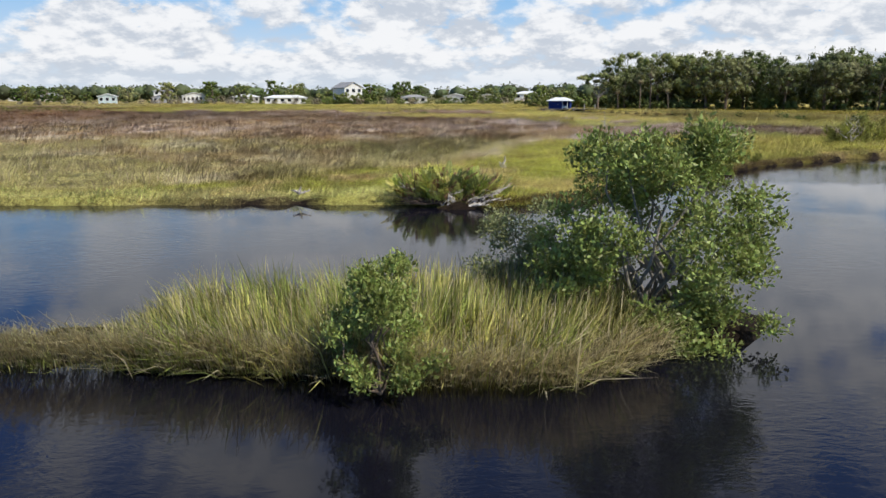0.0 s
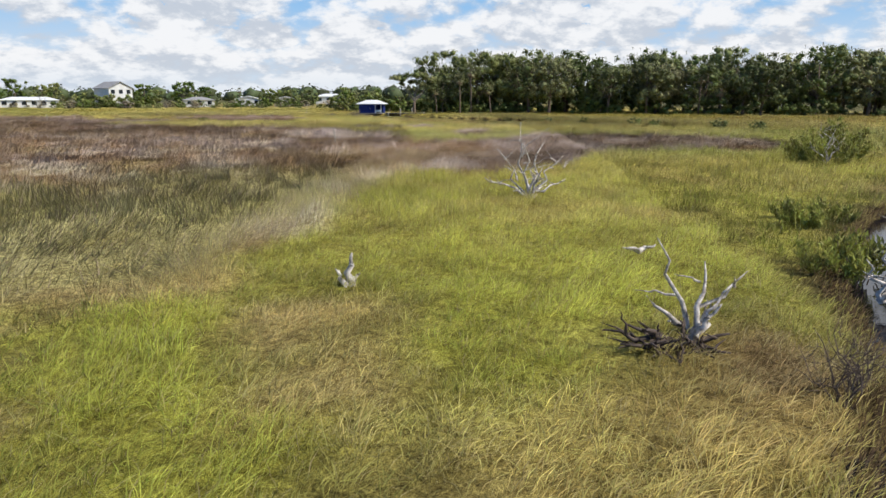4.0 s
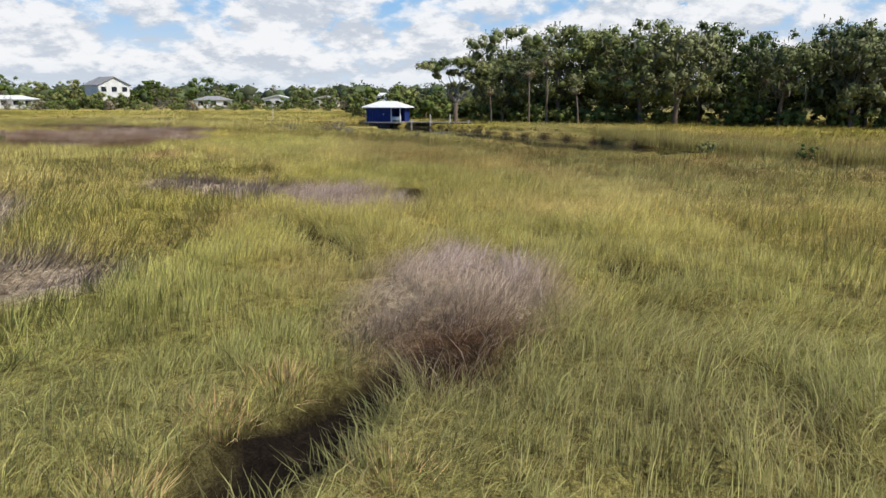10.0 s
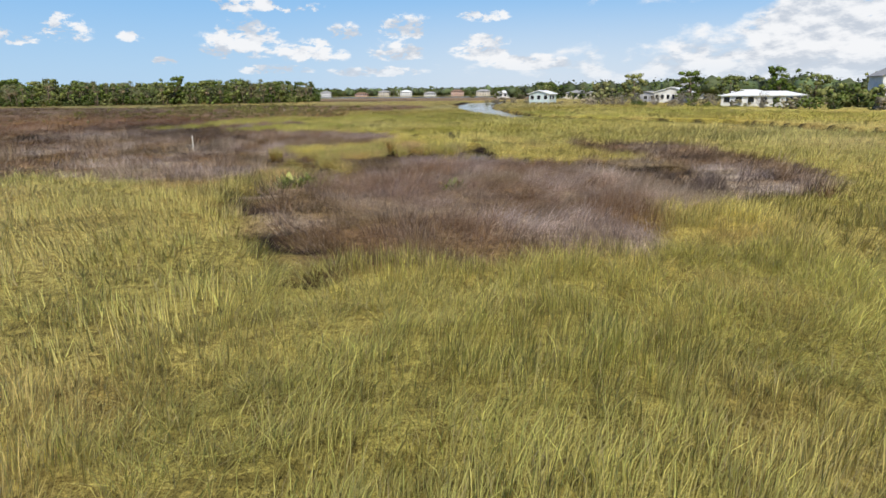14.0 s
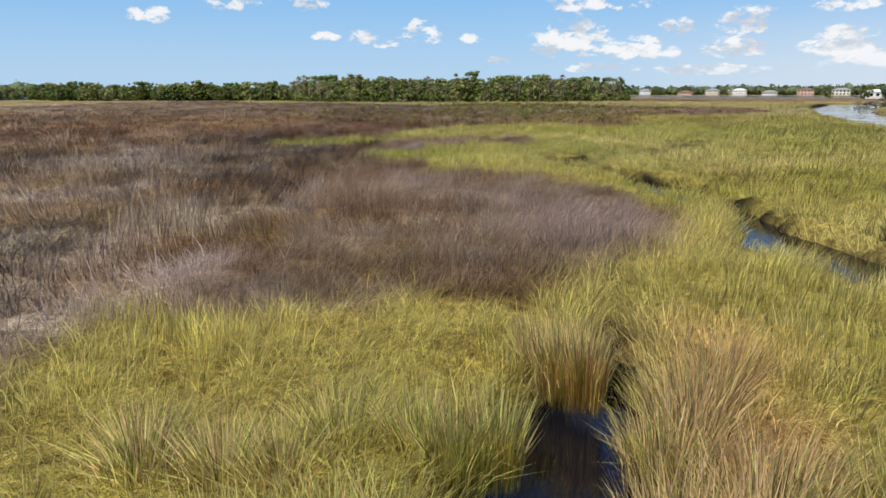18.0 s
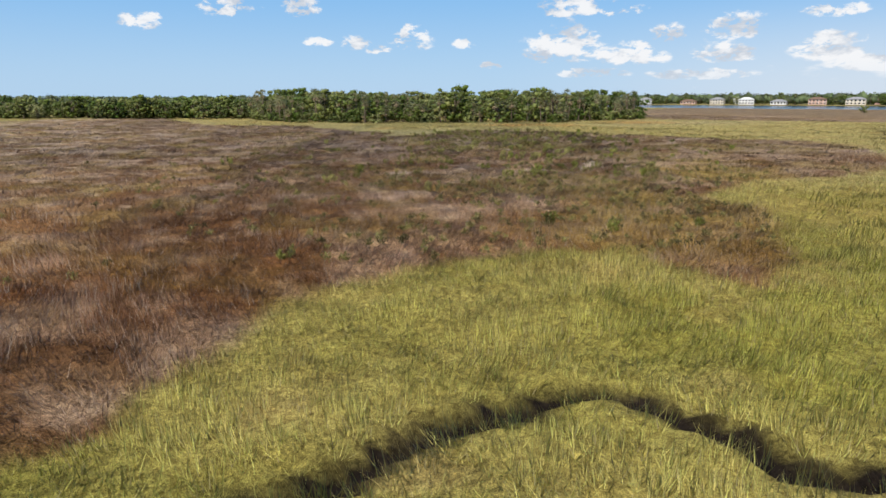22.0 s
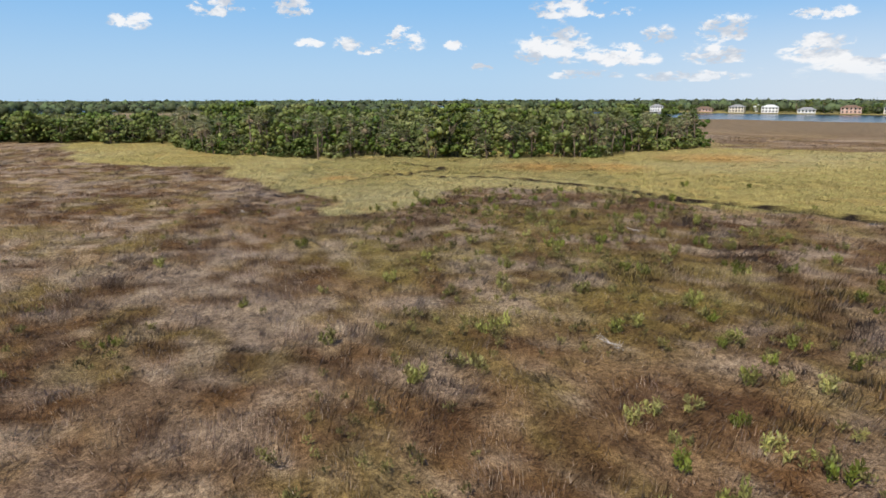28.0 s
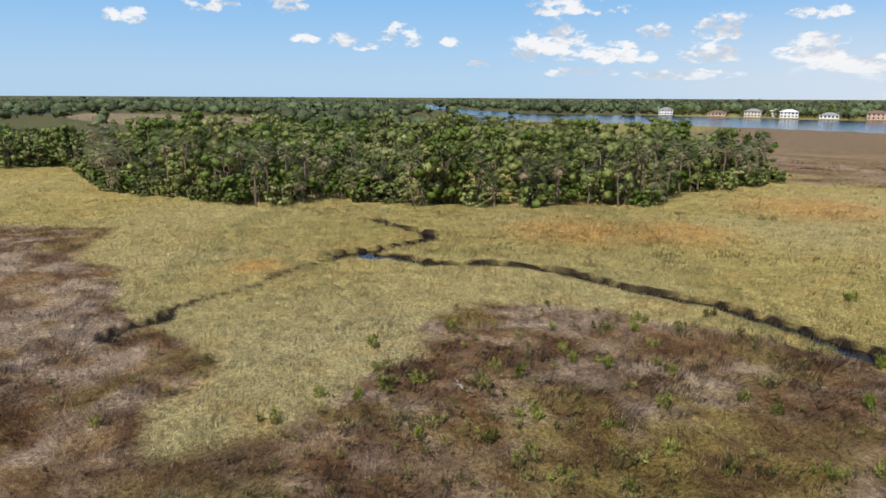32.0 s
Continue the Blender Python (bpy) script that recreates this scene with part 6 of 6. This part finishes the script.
# ---------------- trees ----------------
def oak(name, seed, tall, wide, leaf, count, mats, moss=True, label="tall live oak with grey hanging moss", low=0.24):
    t = thing(name, label, "tree", (0, 0, 0))
    q = random.Random(seed)
    bole = tall * q.uniform(0.28, 0.4)
    tips, centers, radii = [], [], []
    n_clump = 84 if tall > 11.5 else 52 if tall > 6 else 24
    for k in range(n_clump):
        an = k * 2.4 + q.uniform(-0.4, 0.4)
        hh = tall * q.uniform(low, 0.93)
        rr = wide / 2 * math.sqrt(max(0.08, 1 - ((hh / tall - 0.55) / 0.48) ** 2)) * q.uniform(0.35, 1.12)
        c = (math.cos(an) * rr, math.sin(an) * rr, hh)
        tips.append(c), centers.append(c), radii.append(wide * q.uniform(0.055, 0.13) * (0.95 if tall > 11.5 else 1.15 if tall > 6 else 1.4))
    pieces = [tube([(0, 0, -0.3), (q.uniform(-0.2, 0.2), q.uniform(-0.2, 0.2), bole * 0.6), (q.uniform(-0.4, 0.4), q.uniform(-0.4, 0.4), bole), (q.uniform(-0.6, 0.6), q.uniform(-0.6, 0.6), tall * 0.75)], [wide * 0.035, wide * 0.028, wide * 0.022, wide * 0.008], 7)]
    pieces += limbs((0, 0, bole * 0.9), tips[:14 if tall > 6 else 4], wide * 0.012, seed, 4, 0.1)
    part("trunk", mesh_of("trunk", *joined(pieces), M["bark"], True), t)
    v, f, s = full_crown(centers, radii, count, leaf, 0.7, 0.2, 0.7, seed, 0.6 if tall > 11.5 else 0.74)
    part("crown", tri_mesh("crown", v, f, M[mats], None, s), t)
    if moss:
        gg = np.random.default_rng(seed)
        n = 90
        c = np.asarray(centers)[gg.integers(0, n_clump, n)] + gg.normal(0, wide * 0.09, (n, 3))
        ln, w = gg.uniform(0.5, 1.6, n), gg.uniform(0.08, 0.2, n)
        an = gg.uniform(0, 6.28, n)
        s = np.stack([np.cos(an) * w, np.sin(an) * w, 0 * w], 1)
        low = c - np.stack([0 * ln, 0 * ln, ln], 1)
        vs = np.stack([c - s, c + s, low], 1).reshape(-1, 3)
        part("moss", tri_mesh("moss", vs, np.arange(n * 3).reshape(-1, 3), M["moss"]), t, "grey hanging moss")["kind"] = "stuff"
    return t


def palm(name, seed, tall, label="cabbage palm with a round head of fronds"):
    t = thing(name, label, "palm", (0, 0, 0))
    q = random.Random(seed)
    bx, by = q.uniform(-0.7, 0.7), q.uniform(-0.7, 0.7)
    part("trunk", mesh_of("trunk", *tube([(0, 0, -0.3), (bx * 0.3, by * 0.3, tall * 0.4), (bx, by, tall)], [0.15, 0.13, 0.12], 7), M["bark"], True), t)
    green, dry = [], []
    for k in range(34):
        an, el = k * 2.4, radians(-70 + 150 * (k / 33))
        out = Vector((math.cos(an) * math.cos(el), math.sin(an) * math.cos(el), math.sin(el)))
        hub = Vector((bx, by, tall)) + out * q.uniform(0.7, 1.1)
        side = out.cross(Vector((0, 0, 1))).normalized()
        nor = side.cross(out)
        for j in range(9):
            a = radians(-80 + 160 * j / 8)
            d = (out * math.cos(a) + side * math.sin(a) - nor * 0.12 - Vector((0, 0, 0.22))).normalized()
            w = d.cross(nor).normalized() * 0.055
            b = hub + d * q.uniform(0.75, 1.05)
            (dry if k < 7 else green).append((hub - w, hub + w, b))
        (dry if k < 7 else green).append((Vector((bx, by, tall)) - side * 0.03, Vector((bx, by, tall)) + side * 0.03, hub))
    for nm, some, mat in (("crown", green, "palm"), ("skirt", dry, "dead_frond")):
        vs = [p for tri in some for p in tri]
        part(nm, mesh_of(nm, vs, [(3 * i, 3 * i + 1, 3 * i + 2) for i in range(len(some))], M[mat]), t, "" if nm == "crown" else "brown skirt of dead fronds")
    return t


g = random.Random(41)
oaks = [oak("oak_tree", 100 + k, h * 1.08, w * 1.25, 0.4, 4600, m, True, low=0.27) for k, (h, w, m) in enumerate(((15, 11, "oak"), (13, 10, "oak_c"), (16, 12, "oak"), (12, 9, "oak_c"), (14, 11, "oak_c")))]
palms = [palm("cabbage_palm", 140 + k, h) for k, h in enumerate((5.0, 6.5, 8.0, 3.6))]
low_oaks = [oak("hammock_tree", 180 + k, h * 1.05, w * 1.1, 0.42, 1250, m, False, "dense green hammock tree among palms", 0.12) for k, (h, w, m) in enumerate(((9.5, 9, "oak_b"), (8.5, 8, "oak_b"), (10.5, 9, "oak_d"), (8, 8, "oak")))]
bushes = [oak("shore_shrub", 220 + k, h, w, 0.42, 240, m, False, "rounded green shrub at the marsh edge", 0.12) for k, (h, w, m) in enumerate(((3.6, 5, "oak_b"), (4.5, 5, "oak_d"), (2.6, 4, "oak")))]
bushes.append(oak("shore_shrub", 225, 3.4, 5, 0.34, 240, "dry_leaf", False, "dry olive-grey shrub at the marsh edge", 0.12))
used = set()


def plant(kind, x, y, size=1.0, group="", z=0.0):
    m = pose(x, y, z, 0, 0, g.uniform(0, 360))
    if kind.name not in used:
        used.add(kind.name)
        kind.matrix_world = m @ Matrix.Scale(size, 4)
        return tagged(kind, group=group)
    kind_scale = kind.scale.copy()
    kind.scale = (size, size, size * g.uniform(0.9, 1.1))
    ob = copy_thing(kind, m)
    kind.scale = kind_scale
    return tagged(ob, group=group)


# the tall wood behind the boathouse
EDGE = [(47, 190), (54, 188), (61, 184), (71, 179), (81, 173), (92, 165), (104, 157), (118, 149), (134, 141), (152, 132), (172, 124), (195, 116)]
for row in range(4):
    for k in range(len(EDGE) - 1):
        (x0, y0), (x1, y1) = EDGE[k], EDGE[k + 1]
        n = max(1, round(math.hypot(x1 - x0, y1 - y0) / 8.0))
        for j in range(n):
            f = (j + g.random()) / n
            nx_, ny_ = -(y1 - y0), x1 - x0
            ln = math.hypot(nx_, ny_)
            dep = row * 8 + g.uniform(0, 5)
            x, y = x0 + (x1 - x0) * f + nx_ / ln * dep, y0 + (y1 - y0) * f + ny_ / ln * dep
            sc = 0.72 if k == 0 and row < 2 else g.uniform(0.85, 1.05) * (1 - 0.02 * max(0, k - 1))
            plant(g.choice(oaks), x, y, sc, "tall wood behind the boathouse")
def undergrowth(n):
    """Shrubs in the shade of the tall wood, too many to count."""
    q = random.Random(77)
    cs, rs = [], []
    for k in range(n):
        f = q.uniform(0, len(EDGE) - 1.01)
        (x0, y0), (x1, y1) = EDGE[int(f)], EDGE[int(f) + 1]
        f -= int(f)
        x, y, h = x0 + (x1 - x0) * f, y0 + (y1 - y0) * f + 22 * q.random() ** 1.6, q.uniform(1.8, 5.2)
        for _ in range(7):
            cs.append((x + q.gauss(0, 1.3), y + q.gauss(0, 1.0), h * q.uniform(0.2, 0.9))), rs.append(q.uniform(0.5, 1.0))
    v, f, s = full_crown(cs, rs, len(cs) * 34, 0.36, 0.7, 0.2, 0.7, 78, 0.7)
    tagged(new("undergrowth", tri_mesh("undergrowth", v, f, M["oak_b"], None, s)), "dense green shrubs under the tall oak wood", "shrubs", kind="stuff")


undergrowth(150)
for k in range(6):
    f = g.uniform(0, len(EDGE) - 1.01)
    (x0, y0), (x1, y1) = EDGE[int(f)], EDGE[int(f) + 1]
    q = f - int(f)
    plant(g.choice(palms), x0 + (x1 - x0) * q + g.uniform(-1, 1), y0 + (y1 - y0) * q + g.uniform(-3, 0), g.uniform(0.9, 1.2), "palms at the wood's edge")
for k in range(34):
    x = 27 + k * 1.15 + g.uniform(-1.5, 1.5)
    plant(g.choice(bushes[:2]), x, 199 - max(0, x - 38) * 0.25 + g.uniform(-2, 14) + max(0, 40 - x) * 1.2, g.uniform(0.7, 1.35), "undergrowth of the tall wood")
plant(oaks[1], 37, 222, 0.42, "tall wood behind the boathouse")

def umbrella_oak():
    t = thing("umbrella_oak", "open flat-topped live oak with bare forked limbs by the dock", "tree", (41.6, 186.5, 0.0))
    q = random.Random(61)
    pads = [(-4.2, 0.2, 8.6, 1.3), (-3.0, -0.8, 8.3, 1.1), (-1.4, 0.6, 9.0, 1.4), (0.4, -0.4, 9.1, 1.5), (2.0, 0.5, 9.0, 1.4), (3.4, -0.2, 8.4, 1.4), (4.4, 0.4, 7.6, 1.2), (2.8, 0.8, 7.2, 1.2), (-0.4, 0.9, 7.6, 1.0), (1.2, -0.9, 7.4, 1.1), (-2.6, 0.9, 7.2, 0.8), (3.6, -0.6, 6.2, 1.0), (-0.8, -0.6, 5.8, 0.7), (1.6, 0.4, 5.6, 0.9)]
    fork = (0.2, 0, 3.2)
    part("trunk", mesh_of("trunk", *tube([(0.3, 0, -0.3), (0.1, 0.1, 1.6), fork], [0.42, 0.34, 0.28], 8), M["bark"], True), t)
    for x, y, z, r in pads:
        part("limb", mesh_of("limb", *joined(limbs(fork, [(x, y, z - 0.3)], 0.13, q.random(), 5, 0.12)), M["pale_bark"], True), t)
        cs = [(x + q.gauss(0, r * 0.55), y + q.gauss(0, r * 0.55), z + q.gauss(0, 0.22)) for _ in range(7)]
        v, f, s = full_crown(cs, [r * 0.5] * 7, 520, 0.3, 0.6, 0.3, 0.6, q.randrange(999), 0.55)
        part("crown", tri_mesh("crown", v, f, M["oak"], None, s), t)


umbrella_oak()
for x, y, sc in ((50.5, 131, 0.3), (53.5, 124, 0.34), (57, 115.5, 0.42), (58.4, 112.5, 0.36), (62.5, 104, 0.45), (64.8, 99.5, 0.38)):
    plant(bushes[0], x, y, sc, "low shrubs along the canal bank")
for x, y, k, sc in ((52.8, 185.4, 2, 1.1), (55.3, 184.6, 2, 1.2), (47.2, 186.2, 1, 0.8)):
    plant(palms[k], x, y, sc, "palms at the wood's edge")

# single taller trees behind the houses, leafless shrubs before them
for x, y, kind, sc in ((-127, 320, 2, 0.95), (-107, 322, 2, 1.05), (-92, 320, 0, 0.9), (-78, 322, 2, 0.95), (-70, 325, 1, 1.0), (14, 318, 1, 0.95), (-20, 330, 0, 1.0), (-34, 326, 2, 0.9), (30, 318, 3, 0.9), (-180, 330, 1, 0.8), (-200, 350, 0, 0.9), (-228, 380, 2, 0.9), (-150, 330, 3, 0.9)):
    plant(low_oaks[kind], x, y, sc, "trees among the houses")
for k, (x, y) in enumerate(((-112, 297), (-106, 296), (-101, 297), (-88, 292), (-118, 299), (-60, 281), (-22, 282), (-96, 291), (-92, 296), (-83, 289), (-78, 291), (-123, 296), (-51, 283))):
    dead_branches("dead_shrub", "grey leafless shrub before the houses", (x, y, 0.1), [(g.uniform(-1, 1) * 2.6, g.uniform(-1, 1) * 1.6, g.uniform(1.8, 4.2)) for _ in range(14)], 0.07, 450 + k, "pale_bark", 5)

# the low hammock with palms before the wide river
FRONT = [(-333, 141), (-305, 146), (-284, 156), (-270, 174), (-264, 182), (-271, 193), (-262, 200), (-259, 212), (-258, 226), (-255, 236), (-266, 250), (-273, 265), (-279, 280)]
BACK = [(-400, 150), (-395, 190), (-390, 230), (-370, 262), (-340, 285), (-300, 292)]
wood = FRONT + BACK[::-1]
pts = []
while len(pts) < 150:
    x, y = g.uniform(-400, -252), g.uniform(135, 295)
    if poly_dist(np.array([x]), np.array([y]), wood)[0] < -1.8 and all((x - a) ** 2 + (y - b) ** 2 > 30 for a, b in pts):
        pts.append((x, y))
for x, y in pts:
    plant(g.choice(low_oaks), x, y, g.uniform(0.8, 1.1), "hammock trees before the wide river")
for k in range(len(FRONT) - 1):
    (x0, y0), (x1, y1) = FRONT[k], FRONT[k + 1]
    n = max(2, round(math.hypot(x1 - x0, y1 - y0) / 1.9))
    for j in range(n):
        f = (j + g.random()) / n
        x, y = x0 + (x1 - x0) * f - g.uniform(-0.5, 4.0), y0 + (y1 - y0) * f
        plant(g.choice(palms[:2] + palms[3:] if g.random() < 0.36 else bushes[:3]), x, y, g.uniform(0.85, 1.4), "palms and shrubs at the hammock's edge")
for k in range(90):
    f = g.uniform(0, len(FRONT) - 1.01)
    (x0, y0), (x1, y1) = FRONT[int(f)], FRONT[int(f) + 1]
    plant(g.choice(palms[:3]), x0 + (x1 - x0) * (f % 1) - g.uniform(3, 16), y0 + (y1 - y0) * (f % 1), g.uniform(0.85, 1.1), "palms standing in the hammock")
# wood along the marsh's western side
for k in range(95):
    f = g.random()
    x, y = -338 - f * 60 + g.uniform(-25, 12), 140 - f * 180 + g.uniform(-12, 12)
    plant(g.choice(low_oaks if g.random() < 0.75 else palms), x, y, g.uniform(0.7, 0.95), "low wood at the western edge")
for k in range(60):
    f = g.random() * 0.6
    plant(g.choice(low_oaks), -330 - f * 60 + g.uniform(-10, 8), 142 - f * 180 + g.uniform(-6, 6), g.uniform(0.65, 0.9), "low wood at the western edge")
# trees and shrubs among the houses
for k in range(90):
    f = g.random()
    x = -330 + f * 420
    y = 300 + 110 * (1 - f) + g.uniform(-6, 60)
    if min(math.hypot(x - hx, y - hy) for hx, hy in ((-41.5, 303), (-66, 288), (-141, 288), (-13, 308), (6, 326))) < 11:
        continue
    r = g.random()
    plant(g.choice(bushes) if r < 0.5 else g.choice(low_oaks) if r < 0.85 else g.choice(palms), x, y, g.uniform(0.6, 1.0), "trees among the houses")
for k in range(64):
    x = -190 + k * 3.9 + g.uniform(-2, 2)
    y = 278 + max(0, -x - 40) * 0.22 + g.uniform(-6, 6)
    if math.hypot(x + 141, y - 287) > 9:
        plant(bushes[3] if x < -45 and g.random() < 0.6 else g.choice(bushes), x, y, g.uniform(0.4, 0.95) * (1.0 if x > -60 else 0.75), "shrubs at the marsh's edge")


def far_wood(name, label, strips, step, tall):
    """Distant forest as a belt of leaf clumps."""
    q = np.random.default_rng(len(strips) * 7 + 1)
    cs, rs = [], []
    for (x0, y0), (x1, y1), depth in strips:
        n = int(math.hypot(x1 - x0, y1 - y0) / step * max(1, depth / (step * 2.2)))
        f, e = q.random(n), q.random(n)
        ln = math.hypot(x1 - x0, y1 - y0)
        ux, uy = -(y1 - y0) / ln, (x1 - x0) / ln
        h = tall * q.uniform(0.45, 1.0, n)
        cs.append(np.stack([x0 + (x1 - x0) * f + ux * e * depth, y0 + (y1 - y0) * f + uy * e * depth, h * 0.6], 1))
        rs.append(h * 0.6)
    c, r = np.concatenate(cs), np.concatenate(rs)
    return belt(name, label, c, r, step)


def belt(name, label, c, r, step):
    v, f, s = full_crown(c, r, len(c) * 30, step * 0.2, 0.8, 0.2, 0.75, 3, 0.88)
    v[:, 2] = np.maximum(v[:, 2], -0.2)
    return tagged(new(name, tri_mesh(name, v, f, M["far_leaf"], None, s)), label, "woods", kind="stuff")


def wide_wood(name, label, outlines, holes, n, tall, step):
    """Woodland that fills an outline of the plan."""
    q = np.random.default_rng(n)
    x, y = q.uniform(-1500, -330, n * 4), q.uniform(-400, 1100, n * 4)
    near = q.random(n * 4) < np.clip(1.5 - np.hypot(x + 300, y - 250) / 900, 0.12, 1)
    ok = near & np.logical_or.reduce([poly_dist(x, y, o) < 0 for o in outlines])
    for hole in holes:
        ok &= poly_dist(x, y, hole) > 6
    x, y = x[ok], y[ok]
    h = tall * q.uniform(0.5, 1.0, len(x)) * (0.75 + 0.5 * fractal(x, y, 60.0, 5))
    return belt(name, label, np.stack([x, y, h * 0.55], 1), h * 0.62, step)


far_wood("far_woods", "low green belt of trees behind the houses", [((120, 420), (-300, 475), 60), ((-250, 860), (-900, 1050), 60), ((300, 250), (100, 420), 60)], 6.0, 10)
BEYOND = [(-1500, 430), (-960, 392), (-800, 412), (-772, 440), (-740, 514), (-680, 536), (-588, 606), (-470, 706), (-330, 815), (-330, 1100), (-1500, 1100)]
HITHER = [(-1500, 350), (-960, 325), (-825, 300), (-640, 258), (-540, 232), (-410, 240), (-395, 140), (-420, 60), (-460, -100), (-600, -400), (-1500, -400)]
wide_wood("river_woods", "dense green woods along the wide river", [BEYOND, HITHER], [POND, WIDE, [(-400, -20), (-400, 190), (-545, 175), (-600, 60), (-640, 20), (-520, -40)]], 1700, 11, 7.5)
far_wood("distant_woods", "flat wooded distance", [((-900, -200), (-1400, 900), -500), ((-1100, 1100), (400, 1500), -300), ((-1500, -600), (-1900, 1400), -700)], 16.0, 12)
for k in range(110):
    f = g.random()
    x, y = -740 + f * 290, 488 + f * 205 + g.uniform(0, 34)
    plant(g.choice(low_oaks + palms), x - 10, y + 10, g.uniform(0.7, 1.1), "trees among the villas")

for k in range(40):
    x = -58 + k * 2.2 + g.uniform(-2, 2)
    plant(g.choice(bushes), x, 297 + g.uniform(-6, 6) + max(0, x) * 0.25, g.uniform(0.4, 0.85), "shrubs before the houses")

for k in range(16):
    plant(g.choice(bushes[:2]), -52 + k * 1.3 + g.uniform(-1, 1), 294.5 + g.uniform(-1.5, 1.5), g.uniform(0.85, 1.15), "shrubs before the houses")

# low saltwort tufts scattered in the rush
tufts = [leafy_clump("saltwort_tuft", "small dark green saltwort tuft in the rush", (0, 0, 0), 1.1, 0.75, 200, 0.2, "tuft", 300 + k, 4) for k in range(3)]
SPOTS = [(-26.4, 167.8), (-28, 168.4), (-25, 169.5), (-91.1, 188.9), (-90.7, 183), (-87.6, 164.1), (-85.8, 183.6), (-92.9, 179.6), (-119.8, 166.8), (-120.1, 169.7), (-116.8, 180.7), (-110.4, 175.3), (-188.6, 201.9), (-170.6, 201.2), (-164.9, 200.8)]
while len(SPOTS) < 230:
    x = -208 + 92 * g.random() ** 1.15
    SPOTS.append((x, 172 + (-80 - x) * 0.22 + g.gauss(9, 13)))
for x, y in SPOTS:
    if water_dist(np.array([x]), np.array([y]))[0] > 0.5:
        plant(g.choice(tufts), x, y, g.uniform(0.75, 1.4), "saltwort tufts", 0.3)
for k, (x, y) in enumerate(((-196.4, 171.2), (-178, 208), (-150.6, 193), (-197, 195.8))):
    dead_branches("driftwood", "pale weathered driftwood lying on matted rush", (x, y, 0.55), [(1.2, 0.25, 0.02), (-1.2, -0.15, 0.03), (-0.7, -0.35, 0.05), (0.8, 0.4, 0.05)], 0.035, 400 + k, twigs=2)


def low_herbs(n):
    """Short dull saltwort between the tufts, too many to count."""
    x = rng.uniform(-212, -84, n)
    y = 172 + (-80 - x) * 0.22 + rng.normal(5, 19, n)
    ok = (water_dist(x, y) > 0.6) & (rush_share(x, y) > 0.4) & (fractal(x, y, 9.0, 97) > 0.44)
    x, y = x[ok], y[ok]
    c = np.stack([x, y, np.full(len(x), 0.72)], 1)
    v, f = leaf_cloud(c, rng.uniform(0.18, 0.42, len(x)), len(x) * 46, 0.17, 0.35, 1.2, 0.1, 77)
    return tagged(new("saltwort", tri_mesh("saltwort", v, f, M["herb"])), "dull olive saltwort scattered through the rush", "shrubs", kind="stuff")


low_herbs(2300)
